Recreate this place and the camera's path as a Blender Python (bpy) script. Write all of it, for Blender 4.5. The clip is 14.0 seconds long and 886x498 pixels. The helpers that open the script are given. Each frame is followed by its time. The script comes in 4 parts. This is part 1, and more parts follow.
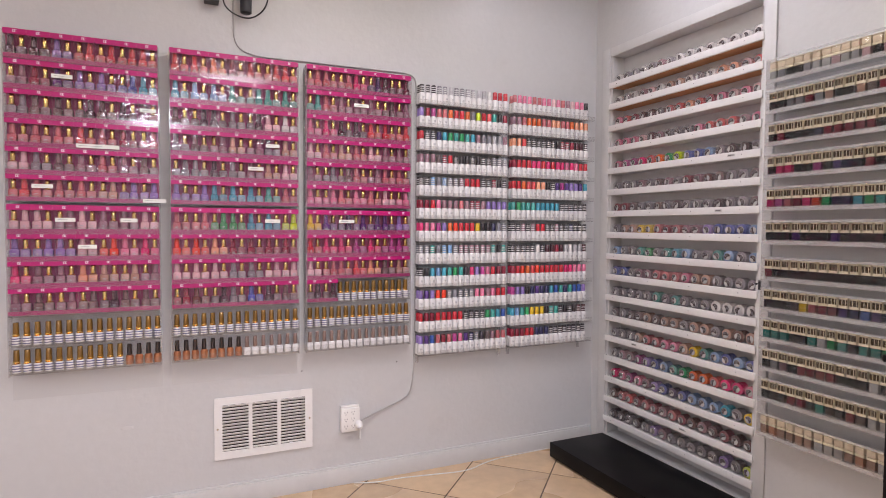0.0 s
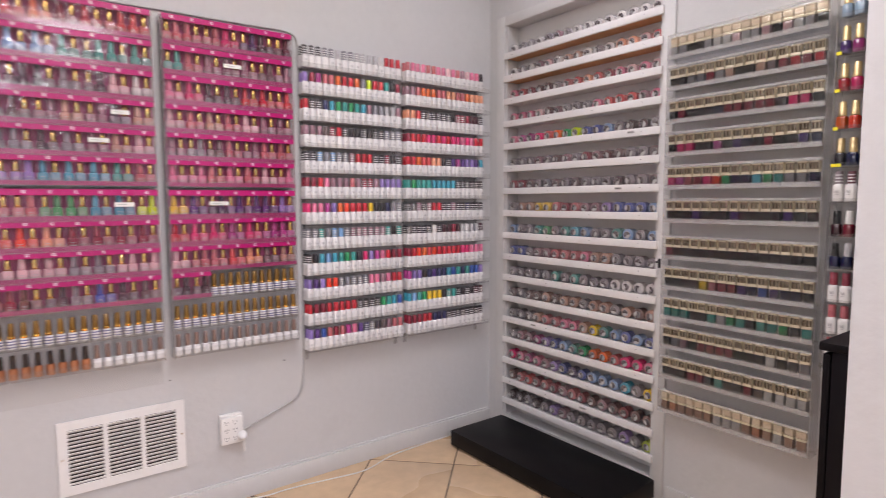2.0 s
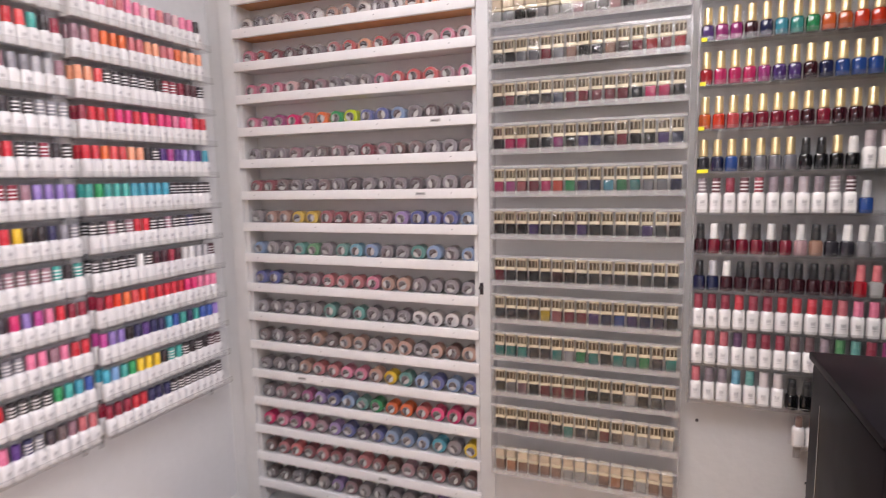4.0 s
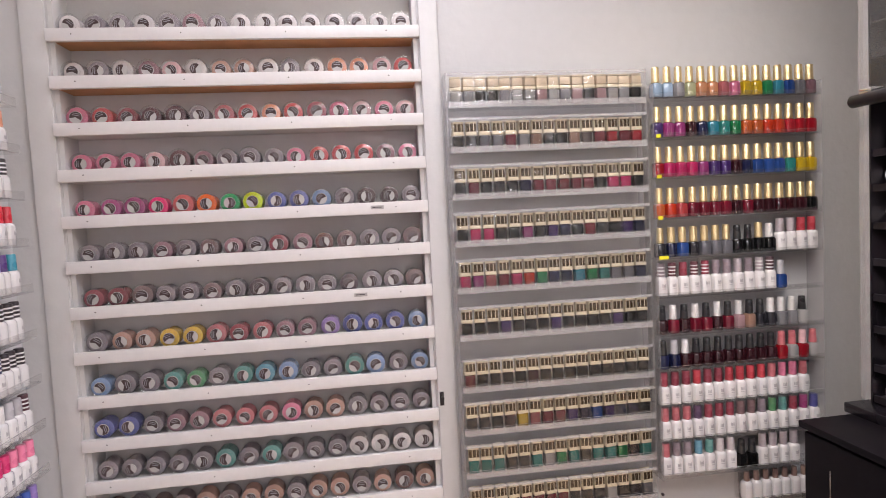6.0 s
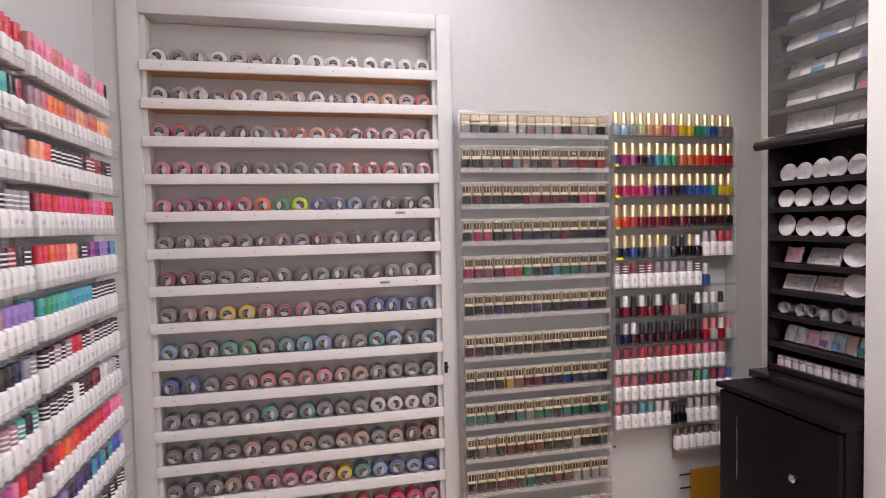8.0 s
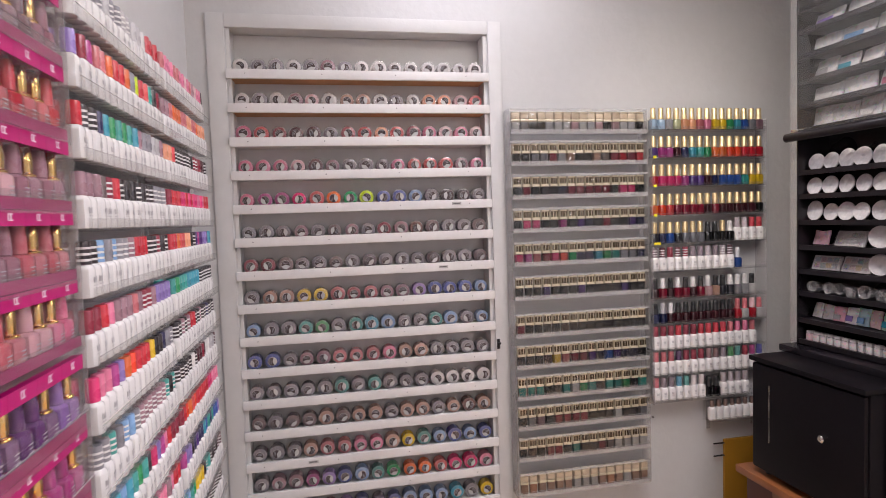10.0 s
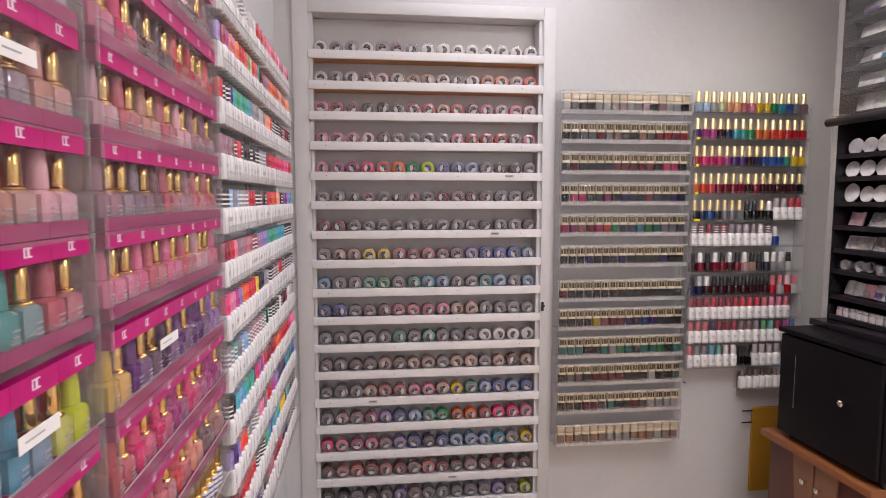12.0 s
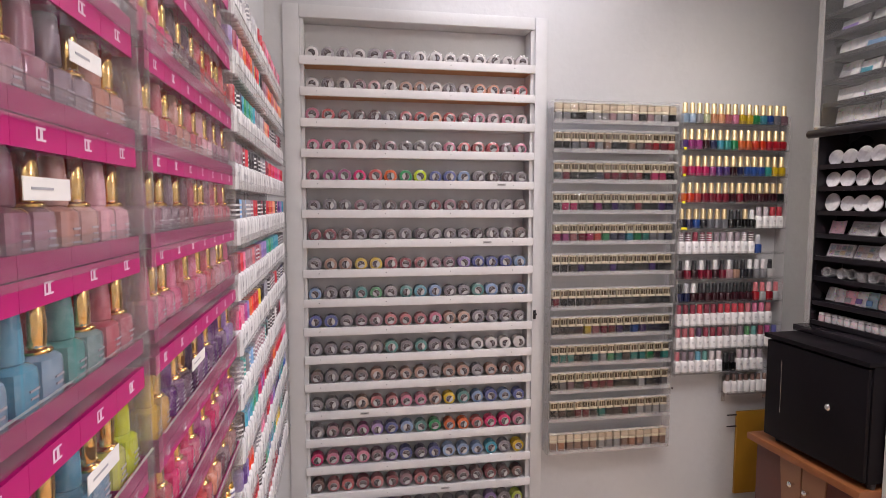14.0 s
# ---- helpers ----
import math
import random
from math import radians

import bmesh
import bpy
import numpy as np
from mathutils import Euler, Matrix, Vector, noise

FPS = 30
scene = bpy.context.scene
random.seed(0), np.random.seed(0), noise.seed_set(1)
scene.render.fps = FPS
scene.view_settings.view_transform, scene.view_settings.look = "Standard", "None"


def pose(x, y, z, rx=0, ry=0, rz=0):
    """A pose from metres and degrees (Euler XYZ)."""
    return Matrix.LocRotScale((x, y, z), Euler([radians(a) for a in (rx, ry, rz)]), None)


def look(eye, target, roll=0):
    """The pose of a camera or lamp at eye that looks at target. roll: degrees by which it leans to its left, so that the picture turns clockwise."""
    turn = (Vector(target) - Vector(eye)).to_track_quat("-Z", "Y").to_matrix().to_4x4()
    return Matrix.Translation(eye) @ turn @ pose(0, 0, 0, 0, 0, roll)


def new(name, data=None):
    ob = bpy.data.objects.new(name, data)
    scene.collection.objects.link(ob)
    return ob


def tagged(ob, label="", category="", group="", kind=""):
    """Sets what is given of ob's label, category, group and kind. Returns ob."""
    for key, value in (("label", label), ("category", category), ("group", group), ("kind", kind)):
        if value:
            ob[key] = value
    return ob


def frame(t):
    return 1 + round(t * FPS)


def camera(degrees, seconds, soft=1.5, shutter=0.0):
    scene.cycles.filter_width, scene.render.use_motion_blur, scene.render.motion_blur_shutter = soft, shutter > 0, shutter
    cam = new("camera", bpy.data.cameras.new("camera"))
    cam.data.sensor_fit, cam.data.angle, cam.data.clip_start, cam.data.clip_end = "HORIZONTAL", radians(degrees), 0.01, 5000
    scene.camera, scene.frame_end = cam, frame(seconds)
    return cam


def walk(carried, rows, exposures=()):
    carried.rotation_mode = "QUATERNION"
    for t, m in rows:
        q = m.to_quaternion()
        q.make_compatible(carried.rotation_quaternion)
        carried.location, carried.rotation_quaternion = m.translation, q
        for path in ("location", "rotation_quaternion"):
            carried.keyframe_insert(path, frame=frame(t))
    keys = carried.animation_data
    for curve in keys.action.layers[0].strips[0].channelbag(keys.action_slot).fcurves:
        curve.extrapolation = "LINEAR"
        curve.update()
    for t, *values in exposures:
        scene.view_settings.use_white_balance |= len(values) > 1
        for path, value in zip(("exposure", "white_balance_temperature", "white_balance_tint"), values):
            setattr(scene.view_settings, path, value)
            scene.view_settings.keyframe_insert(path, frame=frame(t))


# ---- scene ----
cam = camera(75.3, 14.0, 0.7, 0.5)
PATH = [
    (0, (-0.01, -0.121, 1.274), (0.829, 1.693, 1.198), 0.4),
    (0.5, (-0.007, -0.12, 1.272), (0.852, 1.684, 1.185), 0.4),
    (1, (0.004, -0.095, 1.271), (0.895, 1.693, 1.167), 0.3),
    (1.5, (0.014, 0.008, 1.28), (1.033, 1.723, 1.142), 0.2),
    (2, (0.024, 0.143, 1.306), (1.233, 1.728, 1.138), -0.2),
    (2.5, (0.089, 0.291, 1.301), (1.484, 1.706, 1.081), -0.2),
    (3, (0.219, 0.528, 1.322), (1.774, 1.758, 1.059), -0.9),
    (3.5, (0.322, 0.739, 1.349), (2.023, 1.751, 1.06), -0.6),
    (4, (0.399, 0.959, 1.407), (2.257, 1.657, 1.164), -1.1),
    (4.2, (0.422, 1.023, 1.431), (2.321, 1.606, 1.197), -1.1),
    (6.3, (0.598, 1.799, 1.58), (2.564, 1.457, 1.455), -2.4),
    (6.5, (0.563, 1.838, 1.584), (2.528, 1.498, 1.444), -1.3),
    (7, (0.415, 1.878, 1.569), (2.37, 1.469, 1.464), -0.7),
    (7.5, (0.278, 1.922, 1.547), (2.217, 1.448, 1.427), -0.7),
    (8, (0.214, 1.997, 1.554), (2.155, 1.519, 1.47), -1.2),
    (10.5, (-0.026, 2.191, 1.54), (1.931, 1.799, 1.412), -1.8),
    (11, (-0.111, 2.197, 1.521), (1.853, 1.848, 1.375), -1.4),
    (11.5, (-0.143, 2.226, 1.511), (1.827, 1.929, 1.337), -0.6),
    (12, (-0.168, 2.264, 1.508), (1.806, 1.994, 1.331), -0.0),
    (12.5, (-0.161, 2.309, 1.524), (1.804, 1.975, 1.351), 0.9),
    (13, (-0.157, 2.33, 1.521), (1.804, 1.955, 1.392), 0.5),
    (13.5, (-0.146, 2.354, 1.521), (1.813, 1.967, 1.398), -0.2),
    (14, (-0.133, 2.368, 1.518), (1.824, 1.984, 1.362), 0.1),
]
walk(cam, [(t, look(eye, target, roll)) for t, eye, target, roll in PATH], [(0, 0.08), (2.5, 0.09), (3.5, 0.36), (4, 0.46), (6.5, 0.30), (8, 0.19), (10.5, 0.14), (14, 0.12)])

# ---- world and light ----
world = bpy.data.worlds.new("world")
scene.world = world
world.use_nodes = True
world.node_tree.nodes["Background"].inputs[0].default_value = (0.9, 0.92, 1.0, 1)
world.node_tree.nodes["Background"].inputs[1].default_value = 0.05

CEIL = 2.82
# unseen ceiling panels: centre x, y, size x, size y, watts, colour, beam in degrees
COOL, WARM, CREAM, AMBER_FILL = (0.97, 0.945, 1.15), (0.965, 0.945, 1.17), (0.98, 0.935, 1.10), (1.0, 0.87, 0.76)
# the first follows from the east wall's glow; the others are added fill
PANELS = [(1.83, 1.66, 0.16, 0.70, 4.8, COOL, 180), (0.70, 1.18, 0.6, 1.2, 11.6, CREAM, 140), (1.35, 1.25, 0.2, 0.2, 4.6, AMBER_FILL, 88),
          (-2.1, 0.9, 0.6, 1.2, 12.0, WARM, 180), (0.45, -1.3, 0.6, 1.2, 33.0, WARM, 160), (-0.4, -3.6, 0.6, 1.2, 88.0, WARM, 180)]
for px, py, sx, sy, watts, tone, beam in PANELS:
    lamp = bpy.data.lights.new("unseen_panel_lamp", "AREA")
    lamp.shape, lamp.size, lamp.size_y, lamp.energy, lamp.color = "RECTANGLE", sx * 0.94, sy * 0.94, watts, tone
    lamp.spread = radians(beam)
    # the narrow amber fill is turned towards the black display
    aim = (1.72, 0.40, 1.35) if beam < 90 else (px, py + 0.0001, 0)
    new("unseen_panel_lamp", lamp).matrix_world = look((px, py, CEIL - 0.045), aim)
scene.view_settings.exposure = 0.0


# ---- materials ----
def lin(h):
    c = [int(h[i:i + 2], 16) / 255 for i in (0, 2, 4)]
    return tuple(v / 12.92 if v < 0.04045 else ((v + 0.055) / 1.055) ** 2.4 for v in c) + (1.0,)


def mat(name, colour, rough=0.5, metal=0.0, grain=0.0, scale=40.0, bump=0.0, bump_scale=200.0, coat=0.0, tinted=False, stain=0.0, spec=0.5):
    """A principled surface with grain at two scales; tinted: the object's own colour."""
    m = bpy.data.materials.new(name)
    m.use_nodes = True
    nt = m.node_tree
    b = nt.nodes["Principled BSDF"]
    b.inputs["Roughness"].default_value, b.inputs["Metallic"].default_value = rough, metal
    b.inputs["Coat Weight"].default_value, b.inputs["Coat Roughness"].default_value = coat, 0.08
    b.inputs["Base Color"].default_value = colour
    b.inputs["Specular IOR Level"].default_value = spec
    src = None
    if tinted:
        src = nt.nodes.new("ShaderNodeObjectInfo").outputs["Color"]
    co = nt.nodes.new("ShaderNodeTexCoord").outputs["Object"]
    if grain:
        n1, n2 = nt.nodes.new("ShaderNodeTexNoise"), nt.nodes.new("ShaderNodeTexNoise")
        n1.inputs["Scale"].default_value, n2.inputs["Scale"].default_value = scale, scale / 12
        n1.inputs["Detail"].default_value = 5
        for n in (n1, n2):
            nt.links.new(co, n.inputs["Vector"])
        add = nt.nodes.new("ShaderNodeMath")
        add.operation = "ADD"
        nt.links.new(n1.outputs[0], add.inputs[0])
        nt.links.new(n2.outputs[0], add.inputs[1])
        ramp = nt.nodes.new("ShaderNodeMapRange")
        ramp.inputs[1].default_value, ramp.inputs[2].default_value = 0.6, 1.4
        ramp.inputs[3].default_value, ramp.inputs[4].default_value = 1 - grain, 1 + grain
        nt.links.new(add.outputs[0], ramp.inputs[0])
        mix = nt.nodes.new("ShaderNodeMix")
        mix.data_type, mix.blend_type = "RGBA", "MULTIPLY"
        mix.inputs[0].default_value = 1.0
        mix.inputs[6].default_value = colour
        if src:
            nt.links.new(src, mix.inputs[6])
        nt.links.new(ramp.outputs[0], mix.inputs[7])
        src = mix.outputs[2]
        rr = nt.nodes.new("ShaderNodeMapRange")
        rr.inputs[1].default_value, rr.inputs[2].default_value = 0.3, 0.7
        rr.inputs[3].default_value, rr.inputs[4].default_value = max(0.02, rough - 0.08), min(1, rough + 0.08)
        nt.links.new(n2.outputs[0], rr.inputs[0])
        nt.links.new(rr.outputs[0], b.inputs["Roughness"])
    if stain:
        n3 = nt.nodes.new("ShaderNodeTexNoise")
        n3.inputs["Scale"].default_value, n3.inputs["Detail"].default_value, n3.inputs["Roughness"].default_value = 2.6, 8, 0.7
        nt.links.new(co, n3.inputs["Vector"])
        sr = nt.nodes.new("ShaderNodeMapRange")
        sr.inputs[1].default_value, sr.inputs[2].default_value, sr.inputs[3].default_value, sr.inputs[4].default_value = 0.58, 0.78, 0.0, stain
        nt.links.new(n3.outputs[0], sr.inputs[0])
        mx = nt.nodes.new("ShaderNodeMix")
        mx.data_type = "RGBA"
        mx.inputs[6].default_value, mx.inputs[7].default_value = colour, (colour[0] * 0.55, colour[1] * 0.52, colour[2] * 0.5, 1)
        if src:
            nt.links.new(src, mx.inputs[6])
        nt.links.new(sr.outputs[0], mx.inputs[0])
        src = mx.outputs[2]
    if src:
        nt.links.new(src, b.inputs["Base Color"])
    if bump:
        n = nt.nodes.new("ShaderNodeTexNoise")
        n.inputs["Scale"].default_value, n.inputs["Detail"].default_value = bump_scale, 4
        nt.links.new(co, n.inputs["Vector"])
        bp = nt.nodes.new("ShaderNodeBump")
        bp.inputs["Strength"].default_value, bp.inputs["Distance"].default_value = bump, 0.004
        nt.links.new(n.outputs[0], bp.inputs["Height"])
        nt.links.new(bp.outputs[0], b.inputs["Normal"])
    return m


def clear(name, tint, haze=0.06, gloss=1.0, rough=0.06, wobble=0.0, edge=0.30):
    """Clear plastic sheet: see-through, glossy by Fresnel, a little milky."""
    m = bpy.data.materials.new(name)
    m.use_nodes = True
    nt = m.node_tree
    nt.nodes.clear()
    out = nt.nodes.new("ShaderNodeOutputMaterial")
    tr, gl, df = nt.nodes.new("ShaderNodeBsdfTransparent"), nt.nodes.new("ShaderNodeBsdfGlossy"), nt.nodes.new("ShaderNodeBsdfDiffuse")
    tr.inputs[0].default_value, gl.inputs["Roughness"].default_value, df.inputs[0].default_value = tint, rough, (0.75, 0.74, 0.73, 1)
    fr, mul = nt.nodes.new("ShaderNodeLayerWeight"), nt.nodes.new("ShaderNodeMapRange")
    power = nt.nodes.new("ShaderNodeMath")
    power.operation, power.inputs[1].default_value = "POWER", 3.5
    fr.inputs["Blend"].default_value = 0.5
    nt.links.new(fr.outputs["Facing"], power.inputs[0])
    mul.inputs[3].default_value, mul.inputs[4].default_value = 0.04 * gloss, edge * gloss
    nt.links.new(power.outputs[0], mul.inputs[0])
    a, c = nt.nodes.new("ShaderNodeMixShader"), nt.nodes.new("ShaderNodeMixShader")
    a.inputs[0].default_value = haze
    nt.links.new(tr.outputs[0], a.inputs[1])
    nt.links.new(df.outputs[0], a.inputs[2])
    nt.links.new(mul.outputs[0], c.inputs[0])
    nt.links.new(a.outputs[0], c.inputs[1])
    nt.links.new(gl.outputs[0], c.inputs[2])
    nt.links.new(c.outputs[0], out.inputs[0])
    if wobble:
        n, bp = nt.nodes.new("ShaderNodeTexNoise"), nt.nodes.new("ShaderNodeBump")
        n.inputs["Scale"].default_value = 16.0
        geo = nt.nodes.new("ShaderNodeNewGeometry")
        nt.links.new(geo.outputs["Position"], n.inputs["Vector"])
        bp.inputs["Strength"].default_value, bp.inputs["Distance"].default_value = wobble, 0.01
        nt.links.new(n.outputs[0], bp.inputs["Height"])
        nt.links.new(bp.outputs[0], gl.inputs["Normal"])
    return m


def sparkle(name, cells=150.0):
    """Crinkled clear plastic over coloured bits: small random facets of many hues in the object's colour."""
    m = mat(name, (0.8, 0.8, 0.82, 1), 0.12, 0.2, coat=1.0)
    nt = m.node_tree
    b = nt.nodes["Principled BSDF"]
    co = nt.nodes.new("ShaderNodeTexCoord").outputs["Object"]
    vo, fold = nt.nodes.new("ShaderNodeTexVoronoi"), nt.nodes.new("ShaderNodeTexNoise")
    vo.inputs["Scale"].default_value, fold.inputs["Scale"].default_value, fold.inputs["Detail"].default_value = cells, 45, 3
    nt.links.new(co, vo.inputs["Vector"]), nt.links.new(co, fold.inputs["Vector"])
    pick = nt.nodes.new("ShaderNodeMapRange")
    pick.inputs[1].default_value, pick.inputs[2].default_value, pick.inputs[4].default_value = 0.42, 0.62, 0.5
    nt.links.new(fold.outputs[0], pick.inputs[0])
    mix = nt.nodes.new("ShaderNodeMix")
    mix.data_type = "RGBA"
    nt.links.new(pick.outputs[0], mix.inputs[0])
    nt.links.new(nt.nodes.new("ShaderNodeObjectInfo").outputs["Color"], mix.inputs[6])
    nt.links.new(vo.outputs["Color"], mix.inputs[7])
    nt.links.new(mix.outputs[2], b.inputs["Base Color"])
    bp = nt.nodes.new("ShaderNodeBump")
    bp.inputs["Strength"].default_value, bp.inputs["Distance"].default_value = 0.8, 0.004
    nt.links.new(fold.outputs[0], bp.inputs["Height"])
    nt.links.new(bp.outputs[0], b.inputs["Normal"])
    return m


def glow(name, colour, strength):
    m = bpy.data.materials.new(name)
    m.use_nodes = True
    b = m.node_tree.nodes["Principled BSDF"]
    b.inputs["Emission Color"].default_value, b.inputs["Emission Strength"].default_value = colour, strength
    return m


WALL = mat("wall_paint", (0.57, 0.568, 0.568, 1), 0.42, grain=0.03, scale=30, bump=0.34, bump_scale=38, stain=0.18)
TRIMW = mat("white_trim_paint", (0.60, 0.595, 0.59, 1), 0.38, grain=0.04, scale=25, bump=0.1, bump_scale=90, stain=0.08)
FASCIA = mat("white_shelf_paint", (0.74, 0.725, 0.72, 1), 0.4, grain=0.04, scale=60, bump=0.08, bump_scale=120, stain=0.1)
CEILM = mat("ceiling_paint", (0.72, 0.71, 0.69, 1), 0.8, grain=0.05, scale=60, bump=0.3, bump_scale=120)
RAWWOOD = mat("raw_pine", (0.55, 0.28, 0.13, 1), 0.6, grain=0.2, scale=18)
TILE = mat("tan_ceramic_tile", (0.56, 0.40, 0.25, 1), 0.3, grain=0.16, scale=14, bump=0.08, bump_scale=40, stain=0.25)
GROUT = mat("dark_grout", (0.12, 0.085, 0.06, 1), 0.85, grain=0.2, scale=60)
BLACKW = mat("black_paint", (0.0045, 0.004, 0.0045, 1), 0.4, grain=0.3, scale=30, stain=0.1, spec=0.14)
BLACKM = mat("black_laminate", (0.0075, 0.0062, 0.0078, 1), 0.42, grain=0.15, scale=50, spec=0.1)
BLACKD = mat("black_display_plastic", (0.012, 0.010, 0.013, 1), 0.3, spec=0.4, grain=0.12, scale=40)
VENTW = mat("white_enamel_steel", (0.80, 0.785, 0.77, 1), 0.32, grain=0.03, scale=50)
DARK = mat("dark_void", (0.05, 0.04, 0.035, 1), 0.8, grain=0.1)
PLASTICW = mat("white_plastic", (0.80, 0.785, 0.76, 1), 0.35, grain=0.02)
BLACKP = mat("black_plastic", (0.019, 0.017, 0.020, 1), 0.34, spec=0.4, grain=0.1)
CHROME = mat("chrome", (0.75, 0.74, 0.72, 1), 0.15, 1.0)
GOLD = mat("gold_metal", (0.86, 0.60, 0.20, 1), 0.2, 1.0, grain=0.06, scale=300)
BRASS = mat("brushed_brass", (0.66, 0.52, 0.29, 1), 0.42, 0.75, grain=0.1, scale=200)
CREAMG = mat("cream_gold", (0.72, 0.64, 0.48, 1), 0.25, 0.3, grain=0.06, scale=150)
BRASSY = mat("amber_cap", (0.24, 0.125, 0.022, 1), 0.2, 0.4, coat=0.6)
PINKC = mat("magenta_card", lin("b3006a"), 0.35, grain=0.06, scale=80, coat=0.12)
PINKT = mat("magenta_tray", lin("9c1660"), 0.3, grain=0.10, scale=60, coat=0.3, bump=0.1, bump_scale=40)
BACKC = mat("pink_card", (0.36, 0.055, 0.16, 1), 0.55, grain=0.06, scale=80)
LOGO = mat("white_print", (0.74, 0.60, 0.68, 1), 0.5)
INK = mat("dark_print", (0.06, 0.05, 0.055, 1), 0.6)
JARPAPER = mat("jar_label_paper", (0.52, 0.505, 0.49, 1), 0.5, grain=0.05, scale=90)
GREYPAPER = mat("grey_sticker", (0.42, 0.41, 0.40, 1), 0.5)
GREYINK = mat("grey_print", (0.35, 0.35, 0.37, 1), 0.6)
PAPER = mat("label_paper", (0.78, 0.76, 0.73, 1), 0.55, grain=0.04, scale=90)
POLISH = mat("nail_polish_glass", (0.5, 0.5, 0.5, 1), 0.10, coat=0.5, spec=0.4, tinted=True, grain=0.02, scale=60)
CAPT = mat("tinted_cap", (0.5, 0.5, 0.5, 1), 0.3, coat=0.2, tinted=True, grain=0.05, scale=120)
BODYW = mat("white_bottle", (0.72, 0.705, 0.70, 1), 0.22, coat=0.3, grain=0.02)
POWDER = mat("powder_jar", (0.5, 0.5, 0.5, 1), 0.22, coat=0.5, tinted=True, grain=0.12, scale=90)
ACRYL = clear("clear_acrylic", (0.97, 0.97, 0.97, 1), 0.026, 0.9, 0.12)
# whitish haze stands in for the bright highlight along the lips' top edges
ACRYLE = clear("acrylic_edge_highlight", (0.92, 0.92, 0.92, 1), 0.42, 2.5, 0.12)
ACRYLB = clear("clear_acrylic_back", (0.994, 0.994, 0.994, 1), 0.03, 0.4, 0.08)
FILM = clear("shrink_film", (0.985, 0.965, 0.975, 1), 0.008, 0.65, 0.07, 0.5, 0.45)
COVER = clear("clear_cover", (0.99, 0.99, 0.985, 1), 0.008, 0.5, 0.05, 1.6, 0.5)
SHEET = clear("glossy_sheet", (0.98, 0.98, 0.98, 1), 0.008, 1.8, 0.28, 0.15)
ACRYLS = clear("acrylic_cheek", (0.97, 0.965, 0.965, 1), 0.16, 1.0, 0.08)
JARC = clear("jar_plastic", (0.98, 0.98, 0.98, 1), 0.035, 0.9, 0.09, 0.0, 0.28)
MAHOG = mat("mahogany_laminate", (0.095, 0.026, 0.018, 1), 0.35, grain=0.2, scale=12)
BEECH = mat("beech_laminate", (0.22, 0.105, 0.055, 1), 0.35, grain=0.12, scale=10)
ORANGEW = mat("orange_wood_edge", (0.24, 0.085, 0.03, 1), 0.35, grain=0.15, scale=14)
OCHRE = mat("ochre_board", (0.34, 0.17, 0.015, 1), 0.5, grain=0.12, scale=10)
CABLE = mat("grey_cable", (0.42, 0.41, 0.40, 1), 0.5)
WHITEC = mat("white_cable", (0.70, 0.69, 0.67, 1), 0.45)
PEARL = mat("pearl_plastic", (0.74, 0.72, 0.74, 1), 0.14, coat=0.9, grain=0.22, scale=70, bump=0.35, bump_scale=60)
CLEARP = sparkle("shiny_clear_pack")
TINTP = mat("tinted_pack", (0.5, 0.5, 0.5, 1), 0.2, 0.2, grain=0.3, scale=150, bump=0.4, bump_scale=150, tinted=True)
YELLOW = mat("yellow_sticker", (0.85, 0.78, 0.03, 1), 0.5)
DIFFUSER = glow("lamp_diffuser", (1, 0.96, 0.9, 1), 6.0)

# polish colours by letter
SHADES = dict(k="0c0b0e", K="33313a", g="85858c", s="b4b3b6", w="dcdad8", r="c4182c", R="8a1230", d="44101e", c="d8484a", o="e2682a", O="f2401a",
              p="e27a9c", P="e02a72", m="b03a88", M="9a7480", n="c49a86", t="6f5f5e", b="2a56a8", B="1b2352", l="7aa6d2", u="3a9fb6", e="36a096",
              E="1d9a5a", f="c8e010", y="e6c020", v="8f78bc", V="4c2a78", i="e2b8bc", h="eaa07c", **{"1": "b4d2ee", "2": "dfe2b0", "3": "f4a878"}, z="5e3226", a="c66a70")
SHADES = {key: lin(value) for key, value in SHADES.items()}
rng = random.Random(7)


def shade(letter, soft=0.0, dull=(0.22, 0.22, 0.22)):
    """A letter's colour with a slight change from piece to piece; soft: towards grey."""
    c = SHADES[letter]
    k = 1 + rng.uniform(-0.12, 0.12)
    return tuple(min(1, (v * (1 - soft) + g * soft) * k) for v, g in zip(c[:3], dull)) + (1.0,)


# ---- mesh helpers ----
def add_box(bm, x0, x1, y0, y1, z0, z1, slot=0, bevel=0.0):
    r = bmesh.ops.create_cube(bm, size=1.0, matrix=Matrix.Translation(((x0 + x1) / 2, (y0 + y1) / 2, (z0 + z1) / 2)) @ Matrix.Diagonal((x1 - x0, y1 - y0, z1 - z0, 1)))
    faces = {f for v in r["verts"] for f in v.link_faces}
    for f in faces:
        f.material_index = slot
    if bevel:
        edges = {e for v in r["verts"] for e in v.link_edges}
        made = bmesh.ops.bevel(bm, geom=list(edges), offset=bevel, segments=2, affect="EDGES", profile=0.6)
        for f in made["faces"]:
            f.material_index = slot
    return bm


